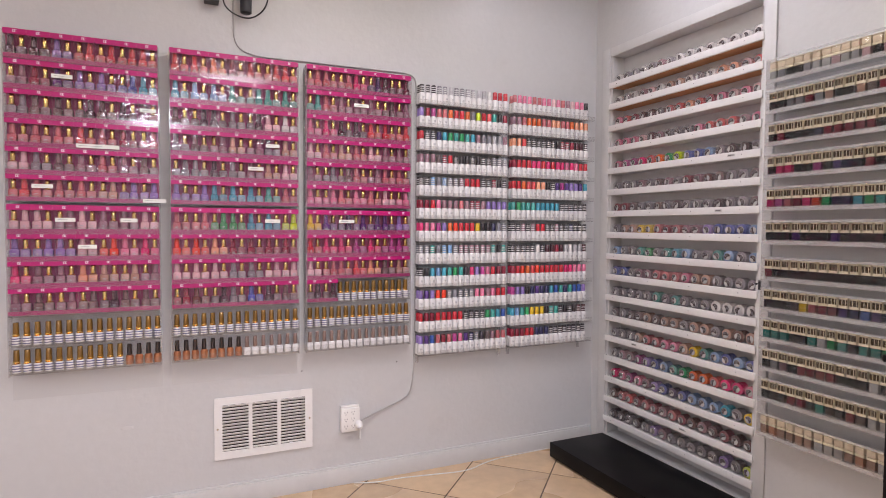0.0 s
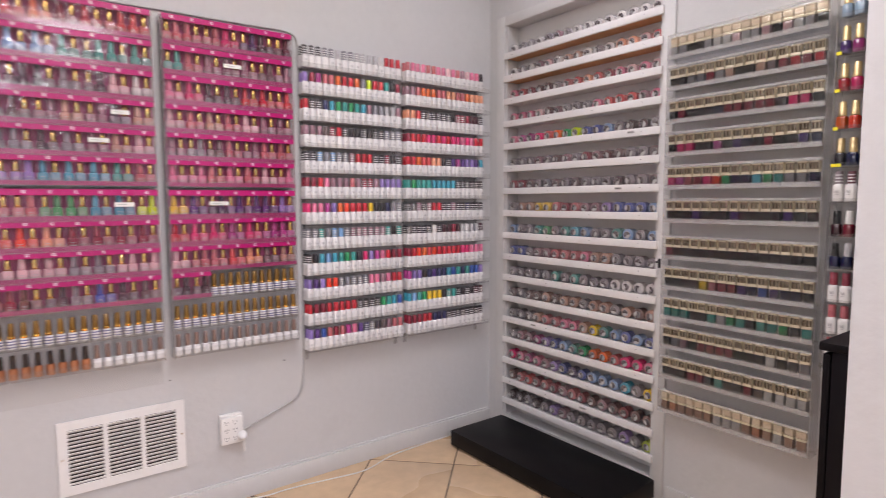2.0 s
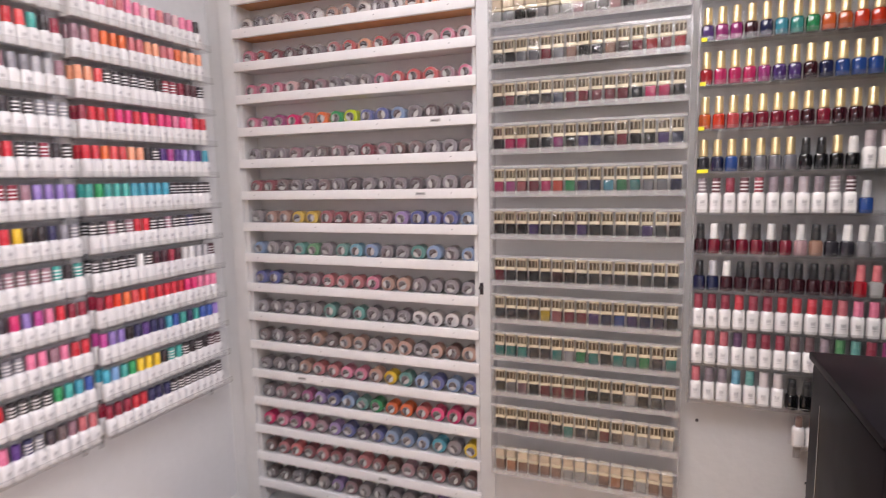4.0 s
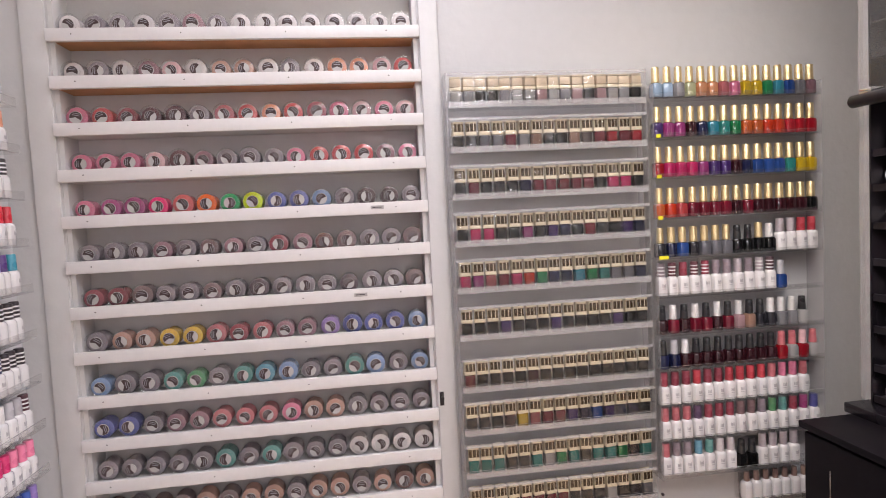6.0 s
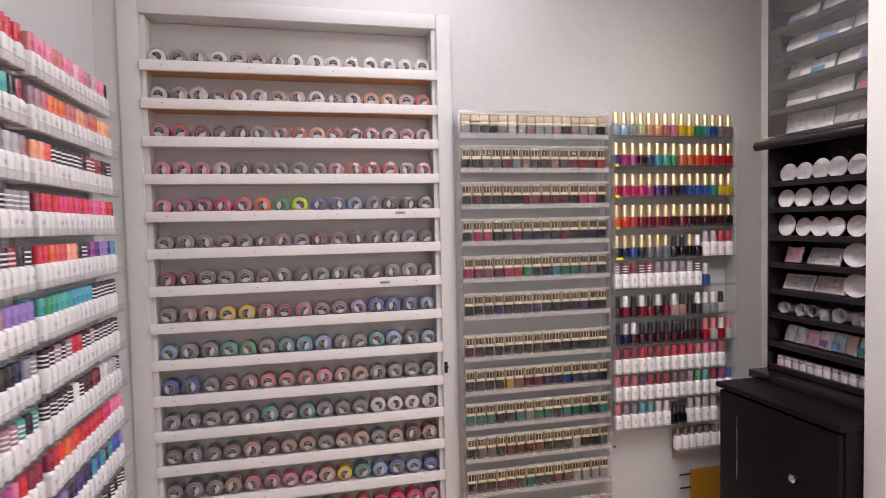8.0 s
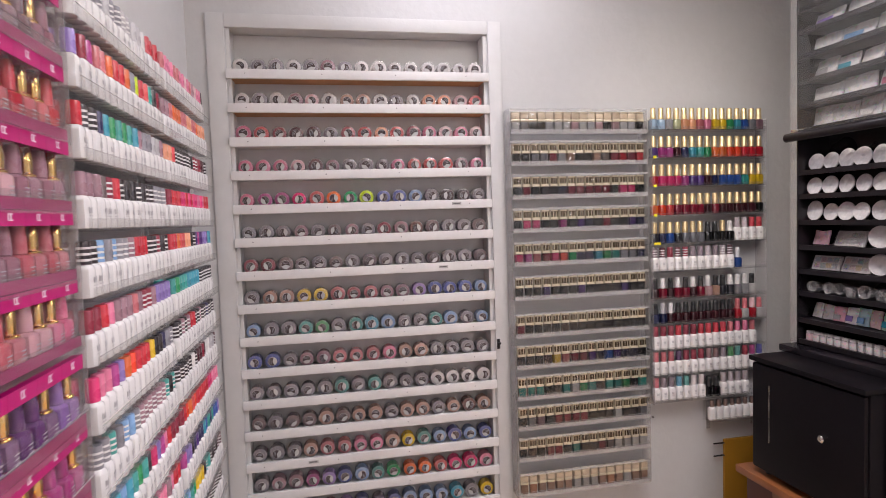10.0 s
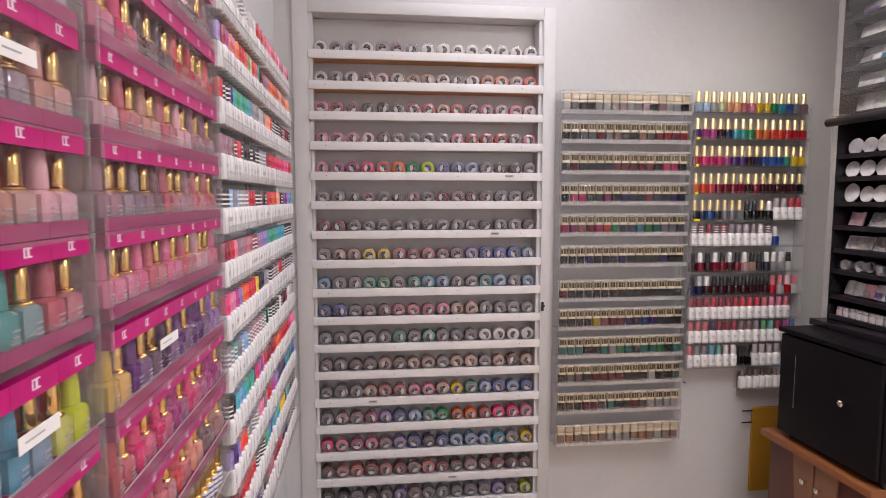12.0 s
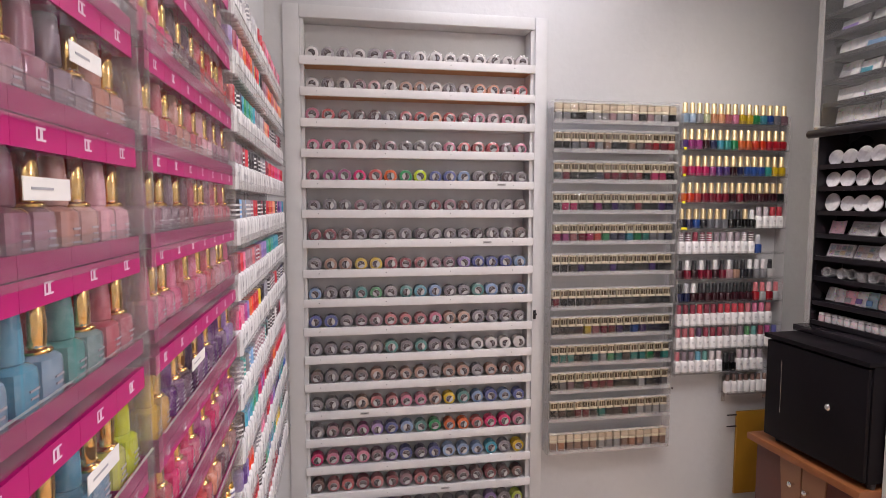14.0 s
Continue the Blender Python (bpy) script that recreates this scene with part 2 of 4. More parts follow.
def add_lathe(bm, profile, seg=14, square=0.0, m=None, slot=0):
    """A turned shape about z from (radius, height[, slot]) points; square: towards a rounded square plan."""
    rings = []
    for pr in profile:
        ring = []
        for i in range(seg):
            a = 2 * math.pi * (i + 0.5) / seg
            ca, sa = math.cos(a), math.sin(a)
            k = 1 / ((abs(ca) ** 4 + abs(sa) ** 4) ** 0.25)
            q = pr[0] * (1 + square * (k - 1))
            p = Vector((q * ca, q * sa, pr[1]))
            ring.append(bm.verts.new(m @ p if m else p))
        rings.append(ring)
    for j in range(len(rings) - 1):
        s = profile[j + 1][2] if len(profile[j + 1]) > 2 else slot
        for i in range(seg):
            f = bm.faces.new((rings[j][i], rings[j][(i + 1) % seg], rings[j + 1][(i + 1) % seg], rings[j + 1][i]))
            f.material_index, f.smooth = s, True
    for ring, flip in ((rings[0], True), (rings[-1], False)):
        f = bm.faces.new(ring[::-1] if flip else ring)
        f.material_index = (profile[0] if flip else profile[-1])[2] if len(profile[0]) > 2 else slot
    return bm


def data(name, bm, *mats):
    me = bpy.data.meshes.new(name)
    bm.normal_update()
    bm.to_mesh(me)
    bm.free()
    for m in mats:
        me.materials.append(m)
    me.set_sharp_from_angle(angle=radians(38))
    return me


def part(name, me, parent=None, label="", m=None, colour=None):
    """Links one mesh as an object under a thing or a part."""
    ob = new(name, me)
    if parent:
        ob.parent = parent
    if m is not None:
        ob.matrix_basis = m
    if colour:
        ob.color = colour
    if label:
        ob["label"] = label
    return ob


def box_part(name, parent, material, x0, x1, y0, y1, z0, z1, bevel=0.0, label=""):
    return part(name, data(name, add_box(bmesh.new(), x0, x1, y0, y1, z0, z1, 0, bevel), material), parent, label)


def thing(name, m, label, category, group="", me=None):
    ob = new(name, me)
    ob.matrix_basis = m
    return tagged(ob, label, category, group)


def structure(name, label, me=None):
    return tagged(new(name, me), label, name.split("_")[0], kind="structure")


def wire(name, pts, radius, material, label, category="cable"):
    cu = bpy.data.curves.new(name, "CURVE")
    cu.dimensions, cu.bevel_depth, cu.bevel_resolution = "3D", radius, 2
    sp = cu.splines.new("NURBS")
    sp.points.add(len(pts) - 1)
    for p, co in zip(sp.points, pts):
        p.co = (*co, 1)
    sp.use_endpoint_u, sp.order_u = True, 3
    cu.materials.append(material)
    ob = new(name, cu)
    ob.matrix_basis = WA
    return tagged(ob, label, category)


# frames of the three walls: x along the wall to the right, -y out into the room
WA = pose(0, 2.6324, 0, 0, 0, -0.573)
WB = pose(2.24, 2.475, 0, 0, 0, -91.15)
ALCOVE = pose(-0.003, -0.035, 0) @ Matrix.Diagonal((1, 1, 1.011, 1))

# ---- structure ----
def slab(name, label, material, *boxes, m=None):
    bm = bmesh.new()
    for b in boxes:
        add_box(bm, *b)
    ob = structure(name, label, data(name, bm, material))
    if m is not None:
        ob.matrix_basis = m
    return ob


floor = slab("floor", "tan ceramic floor tiles laid diagonally with dark grout", GROUT, (-2.6, 2.5, -5.2, 2.75, -0.12, -0.0016))
slab("ceiling", "plain off-white painted ceiling", CEILM, (-2.6, 2.5, -5.2, 2.75, CEIL, CEIL + 0.1))
slab("wall_north", "light grey painted wall behind the polish racks", WALL, (-2.62, 2.5, 0, 0.1, 0, CEIL), m=WA)
slab("wall_west", "light grey painted wall", WALL, (-2.6, -2.5, -5.2, 2.655, 0, CEIL))
slab("wall_south", "light grey painted wall", WALL, (-2.5, 1.360, -5.2, -5.1, 0, CEIL))
slab("wall_alcove", "light grey painted wall behind the black display", WALL, (1.418, 2.30, 0.03, 0.13, 0, CEIL))
slab("wall_partition", "off-white painted partition wall end", WALL, (1.360, 1.418, -5.2, 0.5495, 0, CEIL))
# east wall with the shelf recess: opening from 0 to 0.957 along it, 0.15 to 2.245 high
CW, CB, CT, CD = 0.957, 0.092, 2.245, 0.085
slab("wall_east", "light grey painted wall with a recessed shelf niche", WALL,
     (-0.3, 0.0, 0.0, 0.14, 0, CEIL), (CW, 2.40, 0, 0.14, 0, CEIL), (0, CW, 0, 0.14, 0, CB), (0, CW, 0, 0.14, CT, CEIL), (0, CW, CD, 0.14, CB, CT), m=WB)
bm = bmesh.new()
for b in ((-2.48, 2.236, -0.014, 0, 0, 0.085), (-2.48, 2.236, -0.008, 0, 0.085, 0.095)):
    add_box(bm, *b, 0, 0.002)
structure("baseboard", "white painted baseboard with dents and scuffs", data("baseboard", bm, TRIMW)).matrix_basis = WA
bm = bmesh.new()
add_box(bm, 1.03, 2.3, -0.012, 0.0, 0, 0.085, 0, 0.002)
structure("baseboard_east", "white painted baseboard", data("baseboard_east", bm, TRIMW)).matrix_basis = WB
# casing round the niche
casing = structure("trim_niche", "white painted wooden casing round the shelf niche")
casing.matrix_basis = WB
for b in ((-0.066, -0.004, -0.008, 0.0, 0, CT + 0.05), (CW + 0.004, CW + 0.056, -0.010, 0.0, 0, CT + 0.05)):
    box_part("casing_board", casing, TRIMW, *b, 0.003)
box_part("casing_board", casing, TRIMW, -0.0035, CW + 0.0035, -0.008, 0.0, CT, CT + 0.05, 0.003)

# assumed ceiling panels above the view, one round each added lamp
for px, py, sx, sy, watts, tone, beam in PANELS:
    fx = thing("assumed_ceiling_light", pose(px, py, CEIL), "assumed white ceiling light panel above the view with a glowing diffuser", "ceiling light", "ceiling lights")
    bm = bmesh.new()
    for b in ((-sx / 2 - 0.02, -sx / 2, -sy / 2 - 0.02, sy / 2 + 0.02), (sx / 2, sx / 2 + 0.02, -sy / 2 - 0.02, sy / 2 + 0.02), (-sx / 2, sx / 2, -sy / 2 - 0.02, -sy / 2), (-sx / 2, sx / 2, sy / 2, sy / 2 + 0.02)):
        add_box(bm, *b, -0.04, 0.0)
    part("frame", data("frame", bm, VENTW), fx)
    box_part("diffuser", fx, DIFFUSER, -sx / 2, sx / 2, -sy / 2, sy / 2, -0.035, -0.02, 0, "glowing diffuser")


# ---- bottles ----
def bottle_meshes():
    g = {}
    # squarish gel bottle, all in one colour
    bm = bmesh.new()
    for k, (a, b) in enumerate(((-0.007, 0.007), (-0.005, 0.004), (-0.006, 0.006))):
        add_box(bm, a, b, -0.0169, -0.0160, 0.014 + 0.005 * k, 0.0155 + 0.005 * k, 1)
    g["gel"] = data("bottle", add_lathe(bm, [(0.012, 0), (0.0158, 0.002), (0.0165, 0.006), (0.0165, 0.033), (0.0157, 0.0375), (0.0125, 0.0400), (0.0085, 0.0412), (0.0075, 0.047)], 14, 0.7), POLISH, GREYINK)
    g["gelcap"] = data("cap", add_lathe(bmesh.new(), [(0.0092, 0.0412), (0.0104, 0.0425), (0.0100, 0.060), (0.0086, 0.076), (0.0074, 0.0775)], 12), CAPT)
    g["goldcap"] = data("gold_cap", add_lathe(bmesh.new(), [(0.0104, 0.0405), (0.0122, 0.0412), (0.0124, 0.0428), (0.0112, 0.0442), (0.0082, 0.0452), (0.0086, 0.047), (0.0090, 0.060), (0.0080, 0.076), (0.0064, 0.078)], 12), GOLD)
    # white gel bottle with a coloured cap
    g["white"] = data("bottle", add_lathe(bmesh.new(), [(0.0130, 0), (0.0158, 0.0015), (0.0162, 0.006), (0.0162, 0.046), (0.0146, 0.052), (0.0108, 0.055), (0.0104, 0.056)], 12, 0.45), BODYW)
    g["tallcap"] = data("cap", add_lathe(bmesh.new(), [(0.0106, 0.0555), (0.0118, 0.0565), (0.0113, 0.093), (0.0103, 0.0955), (0.0074, 0.096)], 12), CAPT)
    prof = [(0.0106, 0.0555, 1), (0.0118, 0.0565, 1), (0.0117, 0.062, 0), (0.0117, 0.066, 1), (0.0116, 0.072, 0), (0.0116, 0.076, 1), (0.0115, 0.082, 0), (0.0115, 0.086, 1), (0.0113, 0.093, 0), (0.0103, 0.0955, 0), (0.0074, 0.096, 0)]
    g["bandcap"] = data("cap", add_lathe(bmesh.new(), prof, 12), CAPT, BODYW)
    bm = bmesh.new()
    for k, (a, b) in enumerate(((-0.0055, -0.0032), (-0.0020, 0.0012), (0.0024, 0.0048))):
        add_box(bm, a, b, -0.0172, -0.0164, 0.026, 0.036 - 0.002 * (k % 2))
    add_box(bm, -0.0055, 0.0048, -0.0172, -0.0164, 0.021, 0.0225)
    g["label"] = data("label", bm, mat("charcoal_print", (0.42, 0.41, 0.42, 1), 0.5))
    # round lacquer bottle with a long gold cap
    g["lac"] = data("bottle", add_lathe(bmesh.new(), [(0.0140, 0), (0.0158, 0.0015), (0.0163, 0.006), (0.0161, 0.035), (0.0138, 0.040), (0.0098, 0.0415), (0.0095, 0.042)], 12, 0.5), POLISH)
    g["longcap"] = data("gold_cap", add_lathe(bmesh.new(), [(0.0106, 0.0415), (0.0116, 0.0425), (0.0115, 0.049), (0.0111, 0.050), (0.0104, 0.084), (0.0092, 0.0865)], 12), BRASS)
    g["blackcap"] = data("cap", add_lathe(bmesh.new(), [(0.0104, 0.0415), (0.0114, 0.0425), (0.0104, 0.062), (0.0096, 0.081), (0.0080, 0.083)], 10), CAPT)
    # white and navy banded bottle with an amber cap
    prof = [(0.0125, 0, 0), (0.0152, 0.0015, 0), (0.0154, 0.006, 0), (0.0154, 0.010, 1), (0.0154, 0.016, 0), (0.0154, 0.020, 1), (0.0154, 0.026, 0), (0.0152, 0.030, 1), (0.0140, 0.036, 0), (0.0090, 0.039, 2), (0.0086, 0.041, 2)]
    g["banded"] = data("bottle", add_lathe(bmesh.new(), prof, 12, 0.3), BODYW, mat("navy_print", (0.10, 0.09, 0.22, 1), 0.4), GOLD)
    prof = [(0.0112, 0.040, 1), (0.0124, 0.041, 1), (0.0124, 0.0445, 1), (0.0106, 0.0455, 1), (0.0110, 0.047, 0), (0.0106, 0.068, 0), (0.0096, 0.089, 0), (0.0084, 0.0905, 0)]
    g["ambercap"] = data("cap", add_lathe(bmesh.new(), prof, 12), BRASSY, GOLD)
    g["copper"] = data("bottle", add_lathe(bmesh.new(), [(0.0125, 0), (0.0150, 0.0015), (0.0152, 0.006), (0.0150, 0.032), (0.0135, 0.037), (0.0088, 0.040), (0.0084, 0.041)], 12, 0.3), mat("copper_bottle", (0.42, 0.16, 0.07, 1), 0.3, 0.5, grain=0.05))
    g["darkcap"] = data("cap", add_lathe(bmesh.new(), [(0.0090, 0.040), (0.0098, 0.041), (0.0090, 0.066), (0.0084, 0.084), (0.0070, 0.0855)], 10), mat("dark_brown_cap", (0.03, 0.018, 0.015, 1), 0.25, coat=0.4))
    g["taupecap"] = data("cap", add_lathe(bmesh.new(), [(0.0090, 0.034), (0.0096, 0.035), (0.0088, 0.062), (0.0080, 0.082), (0.0068, 0.0835)], 10), mat("taupe_clear_cap", (0.24, 0.155, 0.13, 1), 0.3, coat=0.3))
    g["whitejar"] = data("bottle", add_lathe(bmesh.new(), [(0.0135, 0), (0.0158, 0.0015), (0.0160, 0.005), (0.0160, 0.026), (0.0150, 0.032), (0.0098, 0.034), (0.0094, 0.035)], 12, 0.7), BODYW)
    # square covered bottle: glass body, gold collar, flat gold cap
    g["square"] = data("bottle", add_box(bmesh.new(), -0.0145, 0.0145, -0.012, 0.012, 0.0, 0.040, 0, 0.004), mat("square_bottle_glass", (0.5, 0.5, 0.5, 1), 0.10, coat=0.3, tinted=True, grain=0.05, scale=60, bump=0.25, bump_scale=70))
    g["collar"] = data("collar", add_box(bmesh.new(), -0.0160, 0.0160, -0.0118, 0.0118, 0.0402, 0.0495, 0, 0.0015), CREAMG)
    g["captop"] = data("cap_top", add_box(bmesh.new(), -0.0150, 0.0150, -0.0110, 0.0110, 0.0726, 0.0775, 0, 0.001), CREAMG)
    bm = add_box(bmesh.new(), -0.0150, 0.0150, -0.0108, 0.0108, 0.0495, 0.0725, 0, 0.002)
    # gold lines left between the dark strips put the caps' highlights into colour
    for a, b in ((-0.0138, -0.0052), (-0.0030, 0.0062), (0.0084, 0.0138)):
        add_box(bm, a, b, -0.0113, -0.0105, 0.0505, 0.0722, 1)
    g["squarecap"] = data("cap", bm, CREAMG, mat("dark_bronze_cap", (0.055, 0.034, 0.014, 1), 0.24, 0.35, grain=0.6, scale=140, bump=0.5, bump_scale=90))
    g["creamcap"] = data("cap", add_box(bmesh.new(), -0.0152, 0.0152, -0.0118, 0.0118, 0.0505, 0.0720, 0, 0.003), mat("cream_gold_cap", (0.60, 0.50, 0.37, 1), 0.35, 0.15, grain=0.12, scale=160))
    return g


G = bottle_meshes()


KINDNAME = dict(white="gel_bottle", lac="lacquer_bottle", banded="striped_bottle", copper="copper_bottle", whitejar="base_coat_bottle", square="square_bottle")


def put_bottle(m, body, cap, colour, capcolour, label, group, tag=False):
    ob = thing("banded_cap_bottle" if cap == "bandcap" else KINDNAME[body], m @ pose(0, 0, 0, 0, 0, rng.uniform(-9, 9)), label, "nail polish", group, G[body])
    ob.color = tuple(v * (0.46 if body == "lac" else 0.30) for v in colour[:3]) + (1.0,) if body in ("lac", "square") else colour
    part("cap", G[cap], ob, colour=capcolour)
    if tag:
        part("label", G["label"], ob)
    return ob


def wall_rack(wall, x0, x1, rows, top, depth, lip, label, back=ACRYLB, sides=True, lip_front=0.003, past=0.0, drop=0.0):
    """A clear acrylic rack: back panel, two cheeks, and for each row a shelf with a front lip."""
    ob = thing("wall_rack", wall @ pose(x0, 0, 0), label, "display rack", "polish wall racks")
    w = x1 - x0
    box_part("back_panel", ob, back, 0, w, -0.007, -0.003, rows[-1] - 0.012 - drop, top, 0).visible_shadow = False
    if sides:
        for sx in (0, w - 0.004):
            box_part("side_panel", ob, ACRYLS, sx, sx + 0.004, -depth, -0.007, rows[-1] - 0.01, top)
    else:
        for sx in (0.012, w - 0.030):
            box_part("strut", ob, ACRYLS, sx, sx + 0.018, -0.010, -0.0072, rows[-1] - 0.05, top - 0.02, 0, "clear upright strip")
    w += past
    bm = add_box(bmesh.new(), 0.004, w - 0.004, -depth, -0.011, -0.005, -0.001)
    me = data("shelf", bm, ACRYL)
    bm = add_box(bmesh.new(), 0.004, w - 0.004, -depth - lip_front, -depth - 0.0002, -0.005, lip)
    bm.normal_update()
    # top faces get the material with the highlight in its colour
    for f in bm.faces:
        f.material_index = 1 if f.normal.z > 0.5 else 0
    lip_mesh = data("front_lip", bm, ACRYL, ACRYLE)
    for z in rows:
        shelf = part("shelf", me, ob, m=pose(0, 0, z))
        shelf.visible_shadow = False
        part("front_lip", lip_mesh, shelf)
    return ob

# ---- north wall: magenta duo packs ----
PZ = [1.908, 1.795, 1.683, 1.575, 1.47, 1.365, 1.24, 1.133, 1.028, 0.92, 0.801, 0.693]
PACKW = 0.0732
bm = add_box(bmesh.new(), 0.0002, PACKW - 0.0002, -0.0395, 0.0, 0.0965, 0.0975)
add_box(bm, 0.0002, PACKW - 0.0002, -0.041, -0.0395, 0.0790, 0.0980, 0, 0)
for fx in (0.0006, PACKW - 0.0012):
    add_box(bm, fx, fx + 0.0006, -0.040, 0.0, 0.0800, 0.0975)
HEADER = data("header_card", bm, PINKC)
bm = add_box(bmesh.new(), 0.0002, PACKW - 0.0002, -0.040, 0.0, 0.0, 0.002)
add_box(bm, 0.0002, PACKW - 0.0002, -0.041, -0.0395, 0.0, 0.0145)
for fx in (0.0002, PACKW - 0.0008):
    add_box(bm, fx, fx + 0.0006, -0.0395, 0.0, 0.002, 0.0145)
TRAY = data("base_tray", bm, PINKT)
BACKING = data("backing_card", add_box(bmesh.new(), 0.0002, PACKW - 0.0002, -0.0018, 0.0, 0.002, 0.1000), BACKC)
FILMM = data("film_window", add_box(bmesh.new(), 0.0015, PACKW - 0.0015, -0.0402, -0.0398, 0.0145, 0.0790), FILM)
# plain mark on the header: interlocking printed strokes
bm = bmesh.new()
for r, line in enumerate(("1111111111", "11..111...", "11..111...", "11..111...", "11..111...", "1111111111")):
    for c, ch in enumerate(line):
        if ch == "1":
            x, z = 0.0305 + c * 0.0013, 0.0925 - r * 0.0015
            bm.faces.new([bm.verts.new((x + dx * 0.0013, -0.0413, z + dz * 0.0015)) for dx, dz in ((0, 0), (1, 0), (1, 1), (0, 1))])
bmesh.ops.remove_doubles(bm, verts=bm.verts, dist=1e-5)
MARK = data("printed_mark", bm, LOGO)


def duo_pack(m, letter, swap):
    ob = thing("polish_duo_pack", m, "magenta card pack with two matching polish bottles on an acrylic shelf", "nail polish", "polish duo packs")
    part("backing_card", BACKING, ob)
    head = part("header_card", HEADER, ob, "magenta header card with a white mark")
    part("printed_mark", MARK, head)
    part("base_tray", TRAY, ob)
    part("film_window", FILMM, ob, "clear crinkled film window")
    # some pink is mixed into the polish for light bounced off the magenta cards
    col = tuple(v * 0.74 + g * 0.14 for v, g in zip(shade(letter)[:3], (0.42, 0.08, 0.16))) + (1.0,)
    pale = tuple(v * 0.74 + 0.26 * g for v, g in zip(col[:3], (0.50, 0.40, 0.42))) + (1.0,)
    xs = (0.020, 0.0545) if not swap else (0.0545, 0.020)
    a = part("gel_bottle", G["gel"], ob, m=pose(xs[0], -0.021, 0.002), colour=col)
    part("cap", G["gelcap"], a, colour=col)
    b = part("lacquer_bottle", G["gel"], ob, m=pose(xs[1], -0.021, 0.002), colour=pale)
    part("gold_cap", G["goldcap"], b, "gold cap")


def small_rows(x0, x1, z, codes, depth=-0.045, n=15):
    """Rows below the packs: b banded, c copper, w white-based bottles, evenly spaced."""
    kinds = dict(b=("banded", "ambercap", "white and navy banded polish bottle with an amber cap", "banded polish bottles"),
                 c=("copper", "darkcap", "copper polish bottle with a dark brown cap", "copper polish bottles"),
                 w=("whitejar", "taupecap", "white based polish bottle with a taupe cap", "white based polish bottles"))
    step = (x1 - x0) / len(codes)
    for i, code in enumerate(codes):
        body, cap, label, group = kinds[code]
        put_bottle(WA @ pose(x0 + step * (i + 0.5), depth, z), body, cap, (1, 1, 1, 1), (1, 1, 1, 1), label, group)


PINK = [(-0.602, -0.078, "Kkvcrcc MRVvvbu gttKtKM aaacaRa igtMaMt caaanvv iiMiMMi vvviOpP PMMhnnM MtMtKtt", "b" * 15, "b" * 11 + "cccc"),
        (-0.033, 0.4965, "ccoRrcc ulleeee tKKgKiw gtMnMgn ggKgMni vvuuuea aaEEuuf OOhRRRR iiiggii RzKgbKt", "b" * 15, "c" * 8 + "w" * 7),
        (0.535, 1.046, "aaaPBkd eaMMMtM pPkKcrc ianaiMM MgtaMaa ppapaip yVBVVVv rPPmPmm iaachtn Kk", "b" * 15, "w" * 15)]
for x0, x1, codes, low1, low2 in PINK:
    wall_rack(WA, x0 - 0.004, x1 + 0.004, PZ, 2.010, 0.0735, 0.024, "clear acrylic wall rack filled with magenta polish packs", drop=0.105 if x0 < 0 else 0.0)
    step = (x1 - x0) / 7
    for r, row in enumerate(codes.split()):
        for i, letter in enumerate(row):
            duo_pack(WA @ pose(x0 + i * step, -0.028, PZ[r]) @ Matrix.Diagonal((step / 0.0732, 1, min(PZ[r - 1] - PZ[r] if r else 0.111, 0.112) / 0.0992, 1)), letter, rng.random() < 0.2)
        if len(row) < 7:
            small_rows(x0 + step * len(row), x1, PZ[r], "b" * 11)
    small_rows(x0, x1 + 0.006, PZ[10], low1)
    small_rows(x0, x1 + 0.006, PZ[11], low2)

# small white price stickers on the packs: rack, row, position, width
for k, r, at, wide, up in ((0, 1, 2.05, 0.07, 0.05), (0, 2, 6.1, 0.06, 0.055), (0, 3, 3.1, 0.15, 0.004), (0, 5, 1.1, 0.07, 0.05), (0, 5, 6.2, 0.085, 0.002), (0, 6, 2.1, 0.068, 0.045), (0, 6, 5.1, 0.062, 0.045),
                            (0, 7, 3.1, 0.066, 0.045), (1, 3, 5.1, 0.06, 0.05), (1, 4, 4.1, 0.066, 0.05), (1, 6, 5.05, 0.066, 0.048), (2, 1, 3.05, 0.072, 0.048), (2, 6, 2.05, 0.075, 0.05)):
    x = PINK[k][0] + at * (PINK[k][1] - PINK[k][0]) / 7
    tag = thing("shelf_tag", WA @ pose(x, -0.0706 if up > 0.01 else -0.0765, PZ[r] + up), "small white paper tag with a printed line", "tag", "shelf tags",
                data("shelf_tag", add_box(bmesh.new(), 0, wide, -0.0006, 0.0, 0.0, 0.0155), PAPER))
    box_part("print_line", tag, GREYINK, 0.010, wide * 0.6, -0.001, -0.0006, 0.007, 0.0088)

# ---- north wall: white gel bottles ----
WZ = [1.8935 - 0.11555 * i for i in range(12)]
